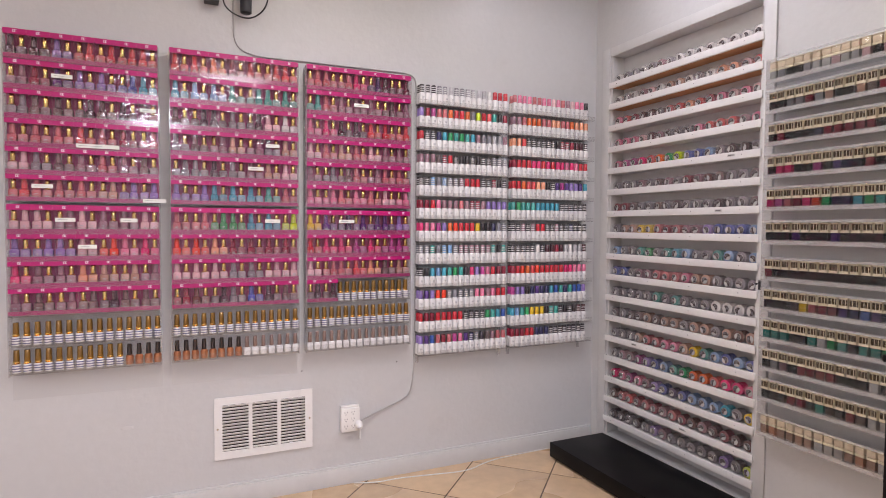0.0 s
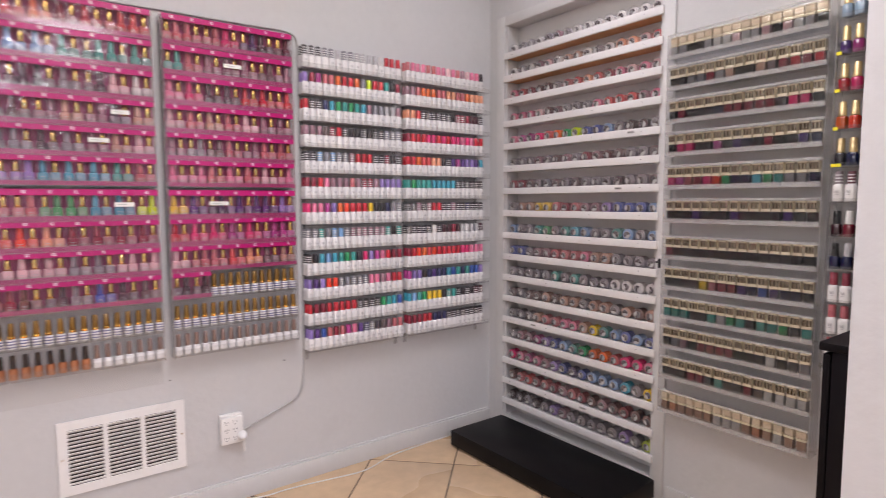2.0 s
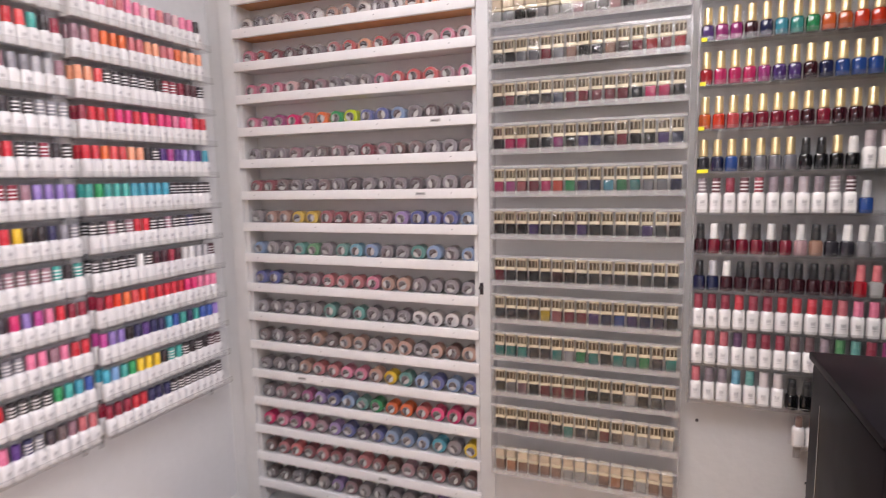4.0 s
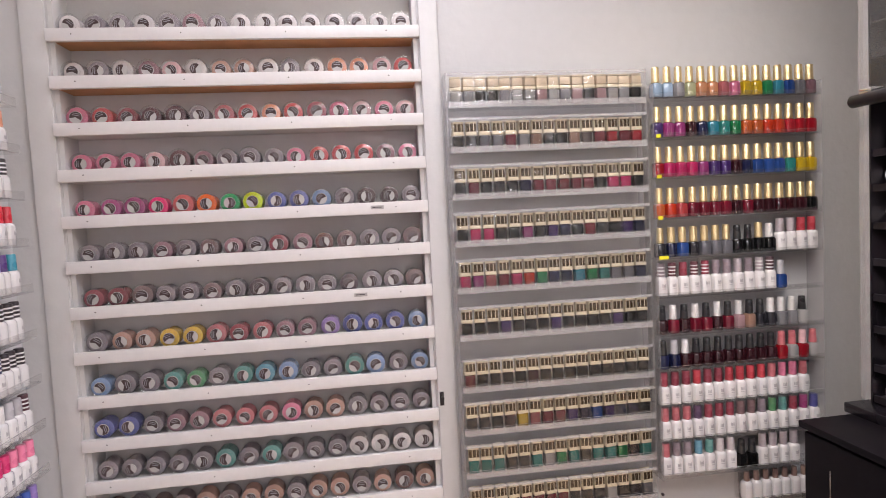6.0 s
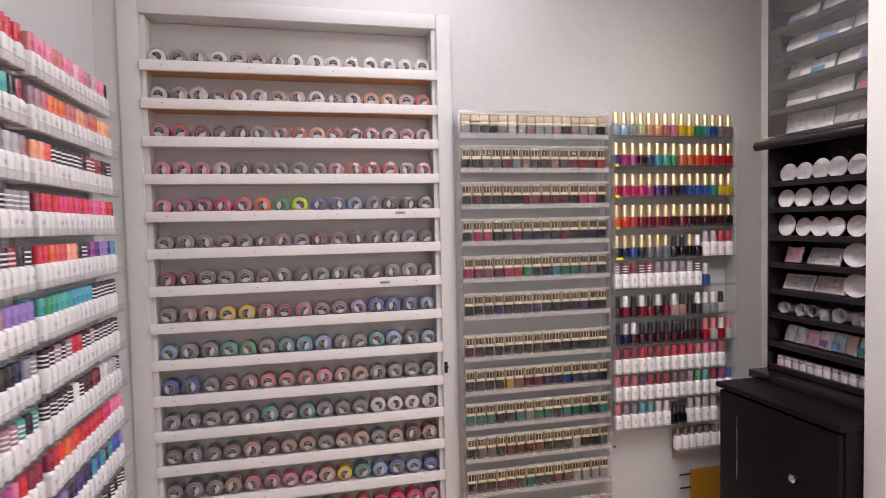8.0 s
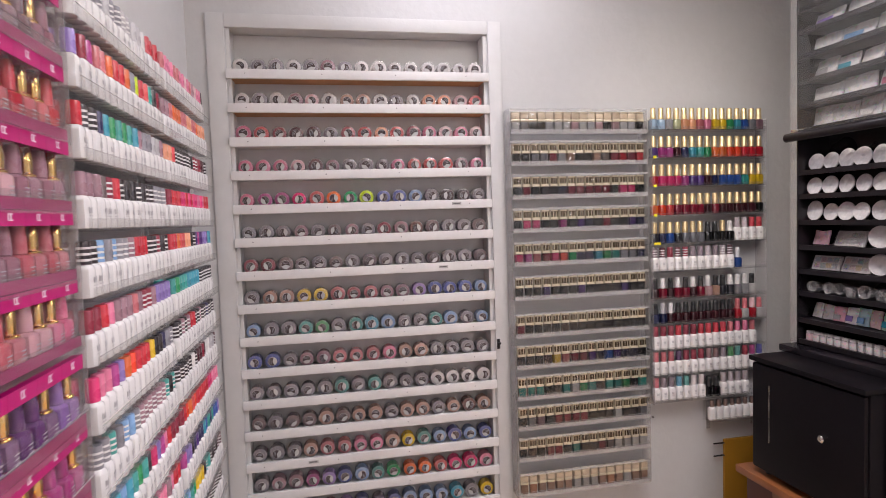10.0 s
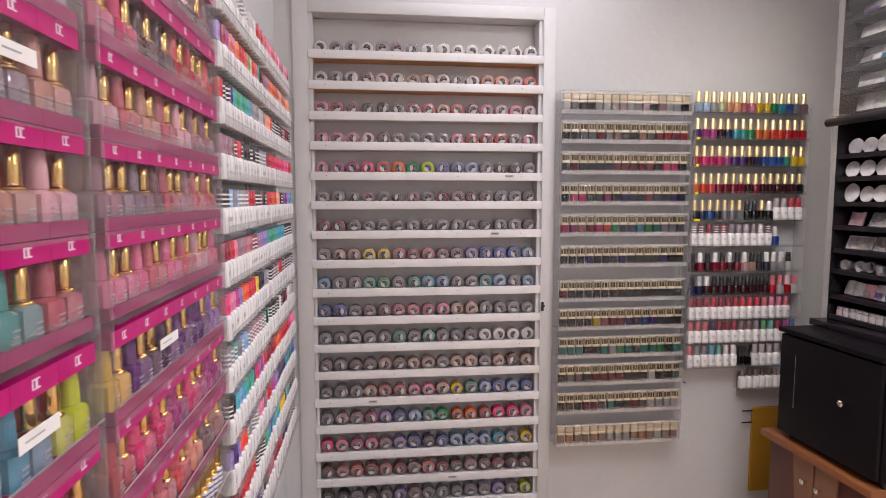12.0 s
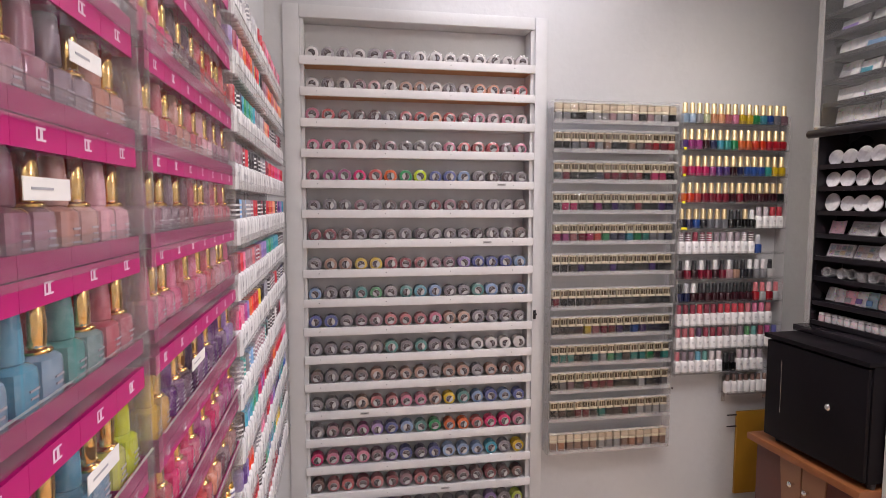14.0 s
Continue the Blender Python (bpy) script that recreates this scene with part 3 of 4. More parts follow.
WHITE = [(1.094, 1.609, """k=k=k=g=g=sg=g=s=s=sswrrr vRmaaorrogfrcekR rk=k=BuEeEeuMggssM MMMtR=rk=kkk=kk=k=g=g=g= k=k=l=gl=g=g=M=rrrk=k=R=kk= RRrpMMMaMR=R=Mvvvv
    PppmvoOrrrykkBgg= g=g=e=gl=lg=M=M=M=M=M=M=e=ke= k=kulueEeKPvmprRR vVvOOg=gg=g=g=ppMprr rRRrrrrrk=k=k=k=Eeub vVbaRampVB=g=KtMaa"""),
         (1.635, 2.144, """apppaappipaMippk MMaoooaahhaaohhh hhck=k=k=k=k=k=kR=R=Rddk= RrrrPPrPrPPpPprr rrocchhkk=VmVvvVu eEeeeuuuuuk=k=k=k=k=k=
    k=k=M=k=M=rrk=k=M=k=k=B=k=k=k= k=k=k=k=k=wk=ddRdwwssd= RrOocOrrrrrPPppp mvvkBVBBubeBebbv uleEyyyke=ek=kk=kd=d= RRRrrBBBk=k=k=k=k=k=k=k=""")]


def tokens(row):
    out = []
    for ch in row:
        if ch == "=":
            out[-1] = (out[-1][0], True)
        else:
            out.append((ch, False))
    return out


for x0, x1, text in WHITE:
    wall_rack(WA, x0 - 0.006, x1 + 0.006, WZ, 1.958, 0.074, 0.018, "clear acrylic wall rack of white gel bottles with coloured caps", sides=False, past=0.030 if x0 > 1.5 else 0.0)
    for z, row in zip(WZ, text.split()):
        codes = tokens(row)
        step = (x1 - x0) / len(codes)
        for i, (letter, band) in enumerate(codes):
            put_bottle(WA @ pose(x0 + step * (i + 0.5), -0.055 + rng.uniform(-0.002, 0.002), z), "white", "bandcap" if band else "tallcap", (1, 1, 1, 1), shade(letter, 0.10, (0.30, 0.22, 0.24)),
                       "white gel polish bottle with a striped cap" if band else "white gel polish bottle with a coloured cap", "striped cap gel bottles" if band else "white gel bottles", rng.random() < 0.7)
        put_bottle(WA @ pose(x0 + step * 0.5, -0.0235, z), "white", "bandcap" if codes[0][1] else "tallcap", (1, 1, 1, 1), shade(codes[0][0]), "white gel polish bottle in the rear rank", "white gel bottles")

# ---- east wall: niche shelves with dip powder jars ----
shelf_unit = thing("niche_shelf", WB, "white painted built-in shelves full of small powder jars", "shelf")
box_part("back_panel", shelf_unit, TRIMW, 0.002, CW - 0.002, CD - 0.006, CD - 0.002, CB + 0.002, CT - 0.002)
for sx in (0.001, CW - 0.013):
    box_part("side_board", shelf_unit, TRIMW, sx, sx + 0.012, 0.0, CD - 0.006, CB + 0.002, CT - 0.002)
plank = data("plank", add_box(bmesh.new(), 0.013, CW - 0.013, 0.0, CD - 0.007, -0.0162, 0.004), RAWWOOD)
bm = add_box(bmesh.new(), -0.0035, CW + 0.0035, -0.015, -0.0005, -0.0165, 0.0165, 0, 0.0015)
for i in range(4):
    add_lathe(bm, [(0.0018, 0.0), (0.0018, 0.0004)], 6, m=pose(0.06 + 0.27 * i, -0.0151, 0.001, 90), slot=1)
front_board = data("front_board", bm, FASCIA, INK)
SZ = [2.082 - 0.1209 * i if i < 9 else 1.115 - 0.1172 * (i - 8) for i in range(17)]
painted = data("plank", add_box(bmesh.new(), 0.013, CW - 0.013, 0.0, CD - 0.007, -0.0162, 0.004), TRIMW)
for z in SZ:
    if z in SZ[:2]:
        part("plank", plank, shelf_unit, "raw pine shelf plank", pose(0, 0, z))
    else:
        part("plank", painted, shelf_unit, "", pose(0, 0, z))
    part("front_board", front_board, shelf_unit, "white front board with small nail heads", pose(0, 0, z + rng.uniform(-0.001, 0.001), 0, rng.uniform(-0.12, 0.12)))
for r, u in ((4, 0.80), (6, 0.74), (12, 0.22), (15, 0.56)):
    st = thing("board_sticker", WB @ pose(u, -0.0156, SZ[r] - 0.004), "small grey printed sticker on a white shelf board", "sticker", "board stickers", data("board_sticker", add_box(bmesh.new(), 0, 0.036, -0.0006, 0, 0, 0.010), GREYPAPER))
    box_part("print_line", st, INK, 0.004, 0.030, -0.001, -0.0006, 0.004, 0.0062)
hook = thing("black_hook", WB @ pose(0.972, -0.010, 1.040), "small black metal hook screwed to the casing", "hook")
box_part("plate", hook, BLACKP, -0.006, 0.006, -0.004, 0.0, -0.02, 0.02, 0.001)
part("peg", data("peg", add_lathe(bmesh.new(), [(0.003, 0), (0.003, 0.016), (0.005, 0.02)], 8, m=pose(0, -0.003, 0.006, 90)), BLACKP), hook)
JARS = """wggwgMgwwwwwwww wgwMiwnnwgwhhic pcRddgachcRpipi pppidMgggpcccMp pmmPcoEfbblgkkg gggMgtMgRMztggt RRtggtgKgggKggt gnnyyaRaMMvbbbl lggeEgeulggelgl bbgMMaaapnngggg
gggggegegggwwww tgttntnngnngnzn gggnaappnyelblb gMMmvbleEoocPPp PpmpMvbBblllugy zacRaRMaRzMdRdz kkgkgvMgggggvgf""".split()
R = 0.0298
lie = pose(0, 0, 0, 90)
JARB = data("jar", add_lathe(bmesh.new(), [(R * 0.72, -0.055), (R * 0.90, -0.052), (R * 0.90, -0.014), (R * 0.89, -0.012), (R * 0.86, -0.0115)], 20, m=lie), POWDER)
JARR = data("clear_rim", add_lathe(bmesh.new(), [(R * 0.85, -0.056), (R * 0.97, -0.053), (R * 0.97, -0.014), (R * 0.93, -0.0115), (R * 0.99, -0.0100), (R, -0.002), (R * 0.95, 0.0), (R * 0.76, 0.0004), (R * 0.70, -0.0045), (R * 0.60, -0.0048)], 20, m=lie), JARC)
bm = add_lathe(bmesh.new(), [(R * 0.53, -0.0060), (R * 0.53, -0.0035)], 18, m=lie)
hub = bm.verts.new((0, 0.0030, 0))
ring = [bm.verts.new((R * 0.50 * math.cos(a), 0.0030, R * 0.50 * math.sin(a))) for a in (math.pi * (k * 1.24 - 1.1) / 9 for k in range(10))]
for k in range(9):
    f = bm.faces.new((hub, ring[k], ring[k + 1]))
    f.material_index = 1
for k in range(2):
    add_box(bm, -R * 0.30, R * 0.30, 0.0018, 0.0027, R * (0.14 + 0.16 * k), R * (0.19 + 0.16 * k), 2)
JARL = data("label", bm, JARPAPER, mat("brown_print", (0.07, 0.045, 0.045, 1), 0.5), GREYINK)
for z, row in zip(SZ, JARS):
    for i, letter in enumerate(row):
        vivid = letter in "PofEyu" and z in (SZ[4], SZ[12], SZ[13], SZ[14])
        k = 1.15 if vivid or letter == "w" else 1.12
        col = tuple(v * k for v in shade(letter, 0.05 if vivid else 0.30, (0.36, 0.26, 0.26))[:3]) + (1.0,)
        k = rng.uniform(0.93, 1.03)
        x = 0.042 + (CW - 0.084) * i / 14
        jar = thing("powder_jar", WB @ pose(x + rng.uniform(-0.002, 0.002), 0.009, z + 0.0045 + R * k) @ Matrix.Diagonal((k, 1, k, 1)), "clear round jar of coloured dip powder lying on its side", "powder jar", "dip powder jars", JARB)
        jar.color = col
        part("clear_rim", JARR, jar)
        part("label", JARL, jar, "round label, half white and half brown", pose(0, 0, 0, 0, rng.uniform(-110, 110)))

# ---- east wall: covered rack and open rack ----
AZ = [1.863, 1.742, 1.614, 1.485, 1.355, 1.223, 1.076, 0.953, 0.83, 0.71, 0.585, 0.441]
ACR = """wskkswwiwsikiwsk kkggRsnkkntRrRr kRkKkBRRRRRkPPk kPPkkmkVBkRkkVB PmaRPOEBBuEeggB kkkVkkkVkkkkVkk Rkkkkdkkkkkkkkk KKkdyaRRVBbVBBk
eeekKesEekeeEKe kgMkRRRRkkkwkKg kdkRRKeKKRtwwww nhnnnnwwwnhnwnn""".split()
A0, A1 = 1.018, 1.594
arack = wall_rack(WB, A0, A1, AZ, 1.951, 0.070, 0.012, "clear acrylic wall rack with covered rows of square bottles")
bm = add_box(bmesh.new(), 0.006, A1 - A0 - 0.006, -0.0745, -0.0735, 0.008, 0.080)
COVERM = data("row_cover", bm, COVER)
RAILM = data("cover_rail", add_box(add_box(bmesh.new(), 0.006, A1 - A0 - 0.006, -0.0765, -0.073, 0.080, 0.088), 0.006, A1 - A0 - 0.006, -0.0765, -0.0752, -0.008, 0.009), clear("milky_rail", (0.92, 0.92, 0.92, 1), 0.30, 1.6, 0.1))
for z, row in zip(AZ, ACR):
    part("row_cover", COVERM, arack, "clear row cover", pose(0, 0, z)).visible_shadow = False
    part("cover_rail", RAILM, arack, "milky cover rail", pose(0, 0, z))
    first = z == AZ[0]
    for i, letter in enumerate(row):
        x = A0 + 0.012 + (A1 - A0 - 0.024) * (i + 0.5) / len(row)
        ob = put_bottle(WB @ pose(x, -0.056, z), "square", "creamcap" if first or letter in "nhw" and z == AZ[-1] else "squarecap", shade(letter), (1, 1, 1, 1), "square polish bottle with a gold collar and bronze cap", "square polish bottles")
        part("collar", G["collar"], ob, "gold collar")
        part("cap_top", G["captop"], ob, "gold cap top")

GZ = [1.873, 1.76, 1.645, 1.527, 1.412, 1.299, 1.186, 1.082, 0.974, 0.868, 0.76]
G0, G1 = 1.609, 2.140
wall_rack(WB, G0, G1, GZ, 1.912, 0.072, 0.010, "clear acrylic open wall rack of assorted polish bottles")
OPEN = """11s233apyyEubgM VmmdBueEooOOrrr rPPPmVVdBbbbeyy oOcRRRRdRdddddk""".split()
gold_label = "round polish bottle with a long gold cap"


def open_row(z, items, x0=G0, x1=G1):
    step = (x1 - x0 - 0.01) / 15
    for i, (body, cap, colour, capc) in enumerate(items):
        if body:
            label = {"longcap": gold_label, "tallcap": "white gel polish bottle with a coloured cap", "bandcap": "white gel polish bottle with a banded cap", "blackcap": "round polish bottle with a smooth tapered cap"}[cap]
            put_bottle(WB @ pose(x0 + 0.005 + step * (i + 0.5), -0.050, z), body, cap, shade(colour, 0.04), shade(capc, 0.35, (0.26, 0.13, 0.15)) if body == "white" else shade(capc, 0.1), label, "open rack polish bottles", body == "white")


for z, row in zip(GZ, OPEN):
    open_row(z, [("lac", "longcap", ch, "w") for ch in row])
open_row(GZ[4], [("lac", "longcap", ch, "w") for ch in "KBbKggg"] + [("lac", "blackcap", "k", "k")] * 2 + [("lac", "longcap", "k", "w"), ("lac", "blackcap", "k", "w")] + [("white", "tallcap", "w", "s")] * 2 + [("white", "tallcap", "w", "r")] * 2)
open_row(GZ[5], [("white", "bandcap" if e == "=" else "tallcap", "w", ch) for ch, e in zip("gdRdRggsgsk", "==-==----==")] + [("lac", "blackcap", "b", "s")])
open_row(GZ[6], [("lac", "blackcap", b, c) for b, c in zip("dRdRRdRinKKssw", "kwkwkwkwkkwwwk")])
open_row(GZ[7], [("lac", "blackcap", b, c) for b, c in zip("BBdddddddddrwrw", "kswkkkkkkkkaaia")])
open_row(GZ[8], [("white", "tallcap", "w", ch) for ch in "RRRrRRrrrrappa"])
open_row(GZ[9], [("white", "tallcap", "w", ch) for ch in "aaaBRRRttgEeRmb"])
open_row(GZ[10], [("white", "tallcap", "w", ch) for ch in "aggue"] + [("white", "tallcap", "w", "w")] * 2 + [("lac", "blackcap", "k", "k")] * 2 + [("white", "tallcap", "w", "s")] * 4)
wall_rack(WB, 1.880, 2.140, [0.651], 0.739, 0.06, 0.010, "small clear acrylic rack below the open rack", sides=False)
for i in range(8):
    put_bottle(WB @ pose(1.897 + i * 0.032, -0.04, 0.651), "white", "taupecap", (1, 1, 1, 1), (1, 1, 1, 1), "white gel polish bottle with a pale cap", "open rack polish bottles")
for r in (1, 2, 3, 4):
    thing("yellow_sticker", WB @ pose(G0 + 0.006, -0.0765, GZ[r] - 0.004), "small bright yellow price sticker on a shelf lip", "sticker", "yellow stickers",
          data("yellow_sticker", add_box(bmesh.new(), 0, 0.014 if r < 4 else 0.028, -0.0006, 0, 0, 0.010), YELLOW))

# ---- black platform under the niche ----
plat = thing("platform", pose(0, 0, 0), "low black painted plywood step under the shelves", "platform")
bm = add_box(bmesh.new(), 1.850, 2.218, 1.50, 2.475, 0.012, 0.090, 0, 0.004)
part("box_body", data("box_body", bm, BLACKW), plat)
box_part("plinth", plat, BLACKW, 1.870, 2.21, 1.52, 2.455, 0.0, 0.012)

# ---- return air grille ----
VX0, VX1, VZ0, VZ1 = 0.132, 0.571, 0.2135, 0.496
vent = thing("air_grille", WA @ pose(VX0, 0, VZ0), "white enamelled steel return air grille with three banks of louvres", "vent")
w, h = VX1 - VX0, VZ1 - VZ0
bm = bmesh.new()
for b in ((0, 0.034, 0, h), (w - 0.034, w, 0, h), (0.034, w - 0.034, 0, 0.034), (0.034, w - 0.034, h - 0.034, h), (0.147, 0.164, 0.034, h - 0.034), (w - 0.164, w - 0.147, 0.034, h - 0.034)):
    add_box(bm, b[0], b[1], -0.010, -0.004, b[2], b[3])
part("frame", data("frame", bm, VENTW), vent)
box_part("backing", vent, DARK, 0.02, w - 0.02, -0.002, -0.0005, 0.02, h - 0.02)
for a, b in ((0.034, 0.147), (0.164, w - 0.164), (w - 0.147, w - 0.034)):
    slat = data("louvre", add_box(bmesh.new(), a, b, -0.0058, 0.0058, -0.0011, 0.0011), VENTW)
    for i in range(15):
        part("louvre", slat, vent, m=pose(0, -0.0062, 0.041 + (h - 0.082) * i / 14, -52))
for x in (0.014, w - 0.014):
    part("screw", data("screw", add_lathe(bmesh.new(), [(0.005, 0), (0.004, 0.002)], 10, m=pose(x, -0.010, h / 2, 90)), CHROME), vent)

# ---- wall tap with six sockets and a plug ----
tap = thing("socket_tap", WA @ pose(0.752, 0, 0.329) @ Matrix.Scale(0.98, 4), "white plastic six-way wall socket tap with a plug in it", "socket")
box_part("body", tap, PLASTICW, -0.048, 0.048, -0.038, -0.004, -0.062, 0.058, 0.008)
box_part("top_rim", tap, PLASTICW, -0.046, 0.046, -0.030, -0.004, 0.058, 0.068, 0.003)
bm = bmesh.new()
for cx in (-0.024, 0.012):
    for cz in (-0.036, 0.0, 0.034):
        for b in ((-0.007, -0.005, 0.000, 0.009), (0.005, 0.007, 0.001, 0.008), (-0.002, 0.002, -0.009, -0.005)):
            add_box(bm, cx + b[0], cx + b[1], -0.0386, -0.038, cz + b[2], cz + b[3])
part("slots", data("slots", bm, INK), tap, "dark socket slots")
plug = thing("power_plug", WA @ pose(0.790, -0.034, 0.306) @ Matrix.Scale(1.05, 4), "white plug with a hanging cord in the wall tap", "plug")
bm = add_lathe(bmesh.new(), [(0.010, 0.0), (0.017, 0.004), (0.018, 0.020), (0.013, 0.032), (0.006, 0.042)], 14, 0.4, m=pose(0, 0, 0, 105))
part("body", data("body", bm, PLASTICW), plug)
part("cord_stub", data("cord_stub", add_lathe(bmesh.new(), [(0.004, 0), (0.0032, 0.055)], 8, m=pose(0, -0.036, -0.062)), WHITEC), plug)

# ---- cables ----
wire("grey_cable", [(0.224, -0.02, 2.40), (0.223, -0.006, 2.276), (0.226, -0.006, 2.178), (0.226, -0.006, 2.108), (0.250, -0.006, 2.062), (0.308, -0.006, 2.044), (0.387, -0.006, 2.040), (0.553, -0.006, 2.045), (0.701, -0.006, 2.045), (0.928, -0.006, 2.047), (1.040, -0.006, 2.050),
                    (1.090, -0.006, 2.038), (1.102, -0.006, 1.99), (1.102, -0.006, 1.57), (1.099, -0.006, 0.988), (1.096, -0.006, 0.578), (1.085, -0.006, 0.462), (1.065, -0.006, 0.399), (0.964, -0.006, 0.364), (0.874, -0.008, 0.332), (0.805, -0.03, 0.316)], 0.0038, CABLE, "thin grey cable stapled along the wall")
wire("white_cord", [(0.775, -0.020, 0.0035), (0.86, -0.062, 0.0035), (0.985, -0.055, 0.0035), (1.165, -0.085, 0.0035), (1.36, -0.120, 0.0035), (1.505, -0.050, 0.0035), (1.66, -0.034, 0.0035), (1.80, -0.028, 0.0035), (1.93, -0.026, 0.0035), (2.06, -0.03, 0.0035)], 0.0032, WHITEC, "white cord lying along the baseboard")

# ---- black device high on the wall ----
dev = thing("security_camera", WA @ pose(0.264, 0, 2.262), "black security camera on a wall bracket with looped cable", "camera")
box_part("bracket", dev, BLACKP, -0.16, -0.10, -0.060, -0.004, -0.022, 0.03, 0.004)
bm = add_lathe(bmesh.new(), [(0.016, -0.055), (0.024, -0.05), (0.026, 0.01), (0.026, 0.09), (0.018, 0.1)], 16, m=pose(0.01, -0.05, 0))
part("housing", data("housing", bm, BLACKP), dev)
box_part("mount", dev, BLACKP, -0.015, 0.035, -0.03, -0.003, 0.03, 0.08, 0.004)
wire("looped_cable", [(0.176, -0.05, 2.36), (0.172, -0.05, 2.255), (0.205, -0.05, 2.205), (0.285, -0.05, 2.183), (0.345, -0.05, 2.225), (0.372, -0.05, 2.285), (0.372, -0.05, 2.36)], 0.0034, BLACKP, "black looped cable at the security camera")

# ---- alcove: cabinet, black box cabinet, black display ----
cab = thing("wooden_cabinet", ALCOVE, "mahogany cabinet with beech door panels and an orange wood top", "cabinet")
box_part("body", cab, MAHOG, 1.428, 1.925, 0.20, 0.645, 0.0, 0.520, 0.002)
box_part("top", cab, ORANGEW, 1.424, 1.955, 0.18, 0.672, 0.520, 0.548, 0.004)
bm = bmesh.new()
for sgn in (1, -1):
    pts = [(1.68 + sgn * 0.004, 0.512), (1.68 + sgn * 0.108, 0.512), (1.68 + sgn * 0.065, 0.05), (1.68 + sgn * 0.004, 0.05)]
    lo = [bm.verts.new((x, 0.647, z)) for x, z in pts]
    hi = [bm.verts.new((x, 0.655, z)) for x, z in pts]
    for i in range(4):
        bm.faces.new((lo[i], lo[(i + 1) % 4], hi[(i + 1) % 4], hi[i]))
    bm.faces.new(hi), bm.faces.new(lo[::-1])
    bmesh.ops.recalc_face_normals(bm, faces=bm.faces)
    door = part("door_panel", data("door_panel", bm, BEECH), cab, "beech door panel")
    part("knob", data("knob", add_lathe(bmesh.new(), [(0.005, 0), (0.005, 0.012), (0.011, 0.016), (0.011, 0.022), (0.006, 0.026)], 12, m=pose(1.68 + sgn * 0.035, 0.655, 0.435, -90)), CHROME), door, "chrome knob")
    bm = bmesh.new()
bm.free()

box = thing("black_cabinet", ALCOVE, "black laminate countertop cabinet with a chrome handle", "cabinet")
box_part("body", box, BLACKM, 1.428, 1.888, 0.24, 0.636, 0.566, 0.968, 0.006)
box_part("top", box, BLACKM, 1.424, 1.897, 0.23, 0.660, 0.968, 0.986, 0.004)
door = box_part("door", box, BLACKM, 1.432, 1.884, 0.638, 0.654, 0.573, 0.961, 0.005)
box_part("edge_strip", door, CHROME, 1.800, 1.8035, 0.654, 0.6555, 0.685, 0.893, 0, "thin chrome line")
part("handle", data("handle", add_lathe(bmesh.new(), [(0.006, 0), (0.006, 0.014), (0.012, 0.018), (0.012, 0.026), (0.008, 0.03)], 14, m=pose(1.560, 0.654, 0.792, -90)), CHROME), door, "chrome handle")
for x in (1.44, 1.85):
    for y in (0.28, 0.61):
        part("foot", data("foot", add_lathe(bmesh.new(), [(0.012, 0.548), (0.015, 0.566)], 10, m=pose(x, y, 0)), BLACKP), box)

# black slatted display stand on the box
disp = thing("display_stand", ALCOVE, "tall black shelved display stand with clear front edge", "display stand")
box_part("base", disp, BLACKD, 1.45, 1.915, 0.22, 0.51, 0.986, 1.012, 0.004)
box_part("back_panel", disp, BLACKD, 1.45, 1.888, 0.30, 0.315, 1.012, 2.40)
for x, skin in ((1.446, ACRYL), (1.883, BLACKD)):
    box_part("side_panel", disp, skin, x, x + 0.005, 0.315, 0.455, 1.012, 2.40)
DZ = [2.245, 2.163, 2.076, 1.984, 1.898, 1.810, 1.656, 1.569, 1.474, 1.382, 1.292, 1.210, 1.110, 1.030]
sh = data("shelf", add_box(add_box(bmesh.new(), 1.452, 1.882, 0.316, 0.45, -0.006, 0.0), 1.452, 1.882, 0.444, 0.452, -0.014, 0.004), BLACKD)
for z in DZ:
    part("shelf", sh, disp, m=pose(0, 0, z))
box_part("edge_post", disp, ACRYLS, 1.890, 1.928, 0.440, 0.446, 1.012, 2.40, 0, "clear acrylic edge post")
box_part("front_sheet", disp, SHEET, 1.450, 1.881, 0.458, 0.461, 1.80, 2.40, 0, "clear acrylic front sheet")
bm = add_lathe(bmesh.new(), [(0.013, 0), (0.016, 0.004), (0.016, 0.400), (0.013, 0.404)], 14, m=pose(1.497, 0.492, 1.781, 0, 90))
part("cross_bar", data("cross_bar", bm, BLACKD), disp, "thick black cross bar")
box_part("bar_clip", disp, CHROME, 1.838, 1.870, 0.455, 0.50, 1.793, 1.807, 0.002)
DISC = data("lid", add_lathe(bmesh.new(), [(0.027, 0), (0.0295, 0.0015), (0.0302, 0.005), (0.0298, 0.007), (0.026, 0.0078), (0.017, 0.0074), (0.015, 0.0080), (0.006, 0.0084), (0.004, 0.0078)], 20, m=pose(0, 0, 0, -80)), PEARL)
for r in (6, 7, 8):
    for i in range(6):
        k = 1.22 if r == 8 and i == 0 else rng.uniform(1.02, 1.12)
        thing("glitter_disc", ALCOVE @ pose(1.848 - 0.063 * i, 0.405 + rng.uniform(-0.006, 0.006), DZ[r] + 0.030 * k) @ pose(0, 0, 0, 0, 0, rng.uniform(-8, 8)) @ Matrix.Diagonal((k, 1, k, 1)),
              "round pearly white wheel case standing on a black shelf", "nail art", "pearly round cases", DISC)


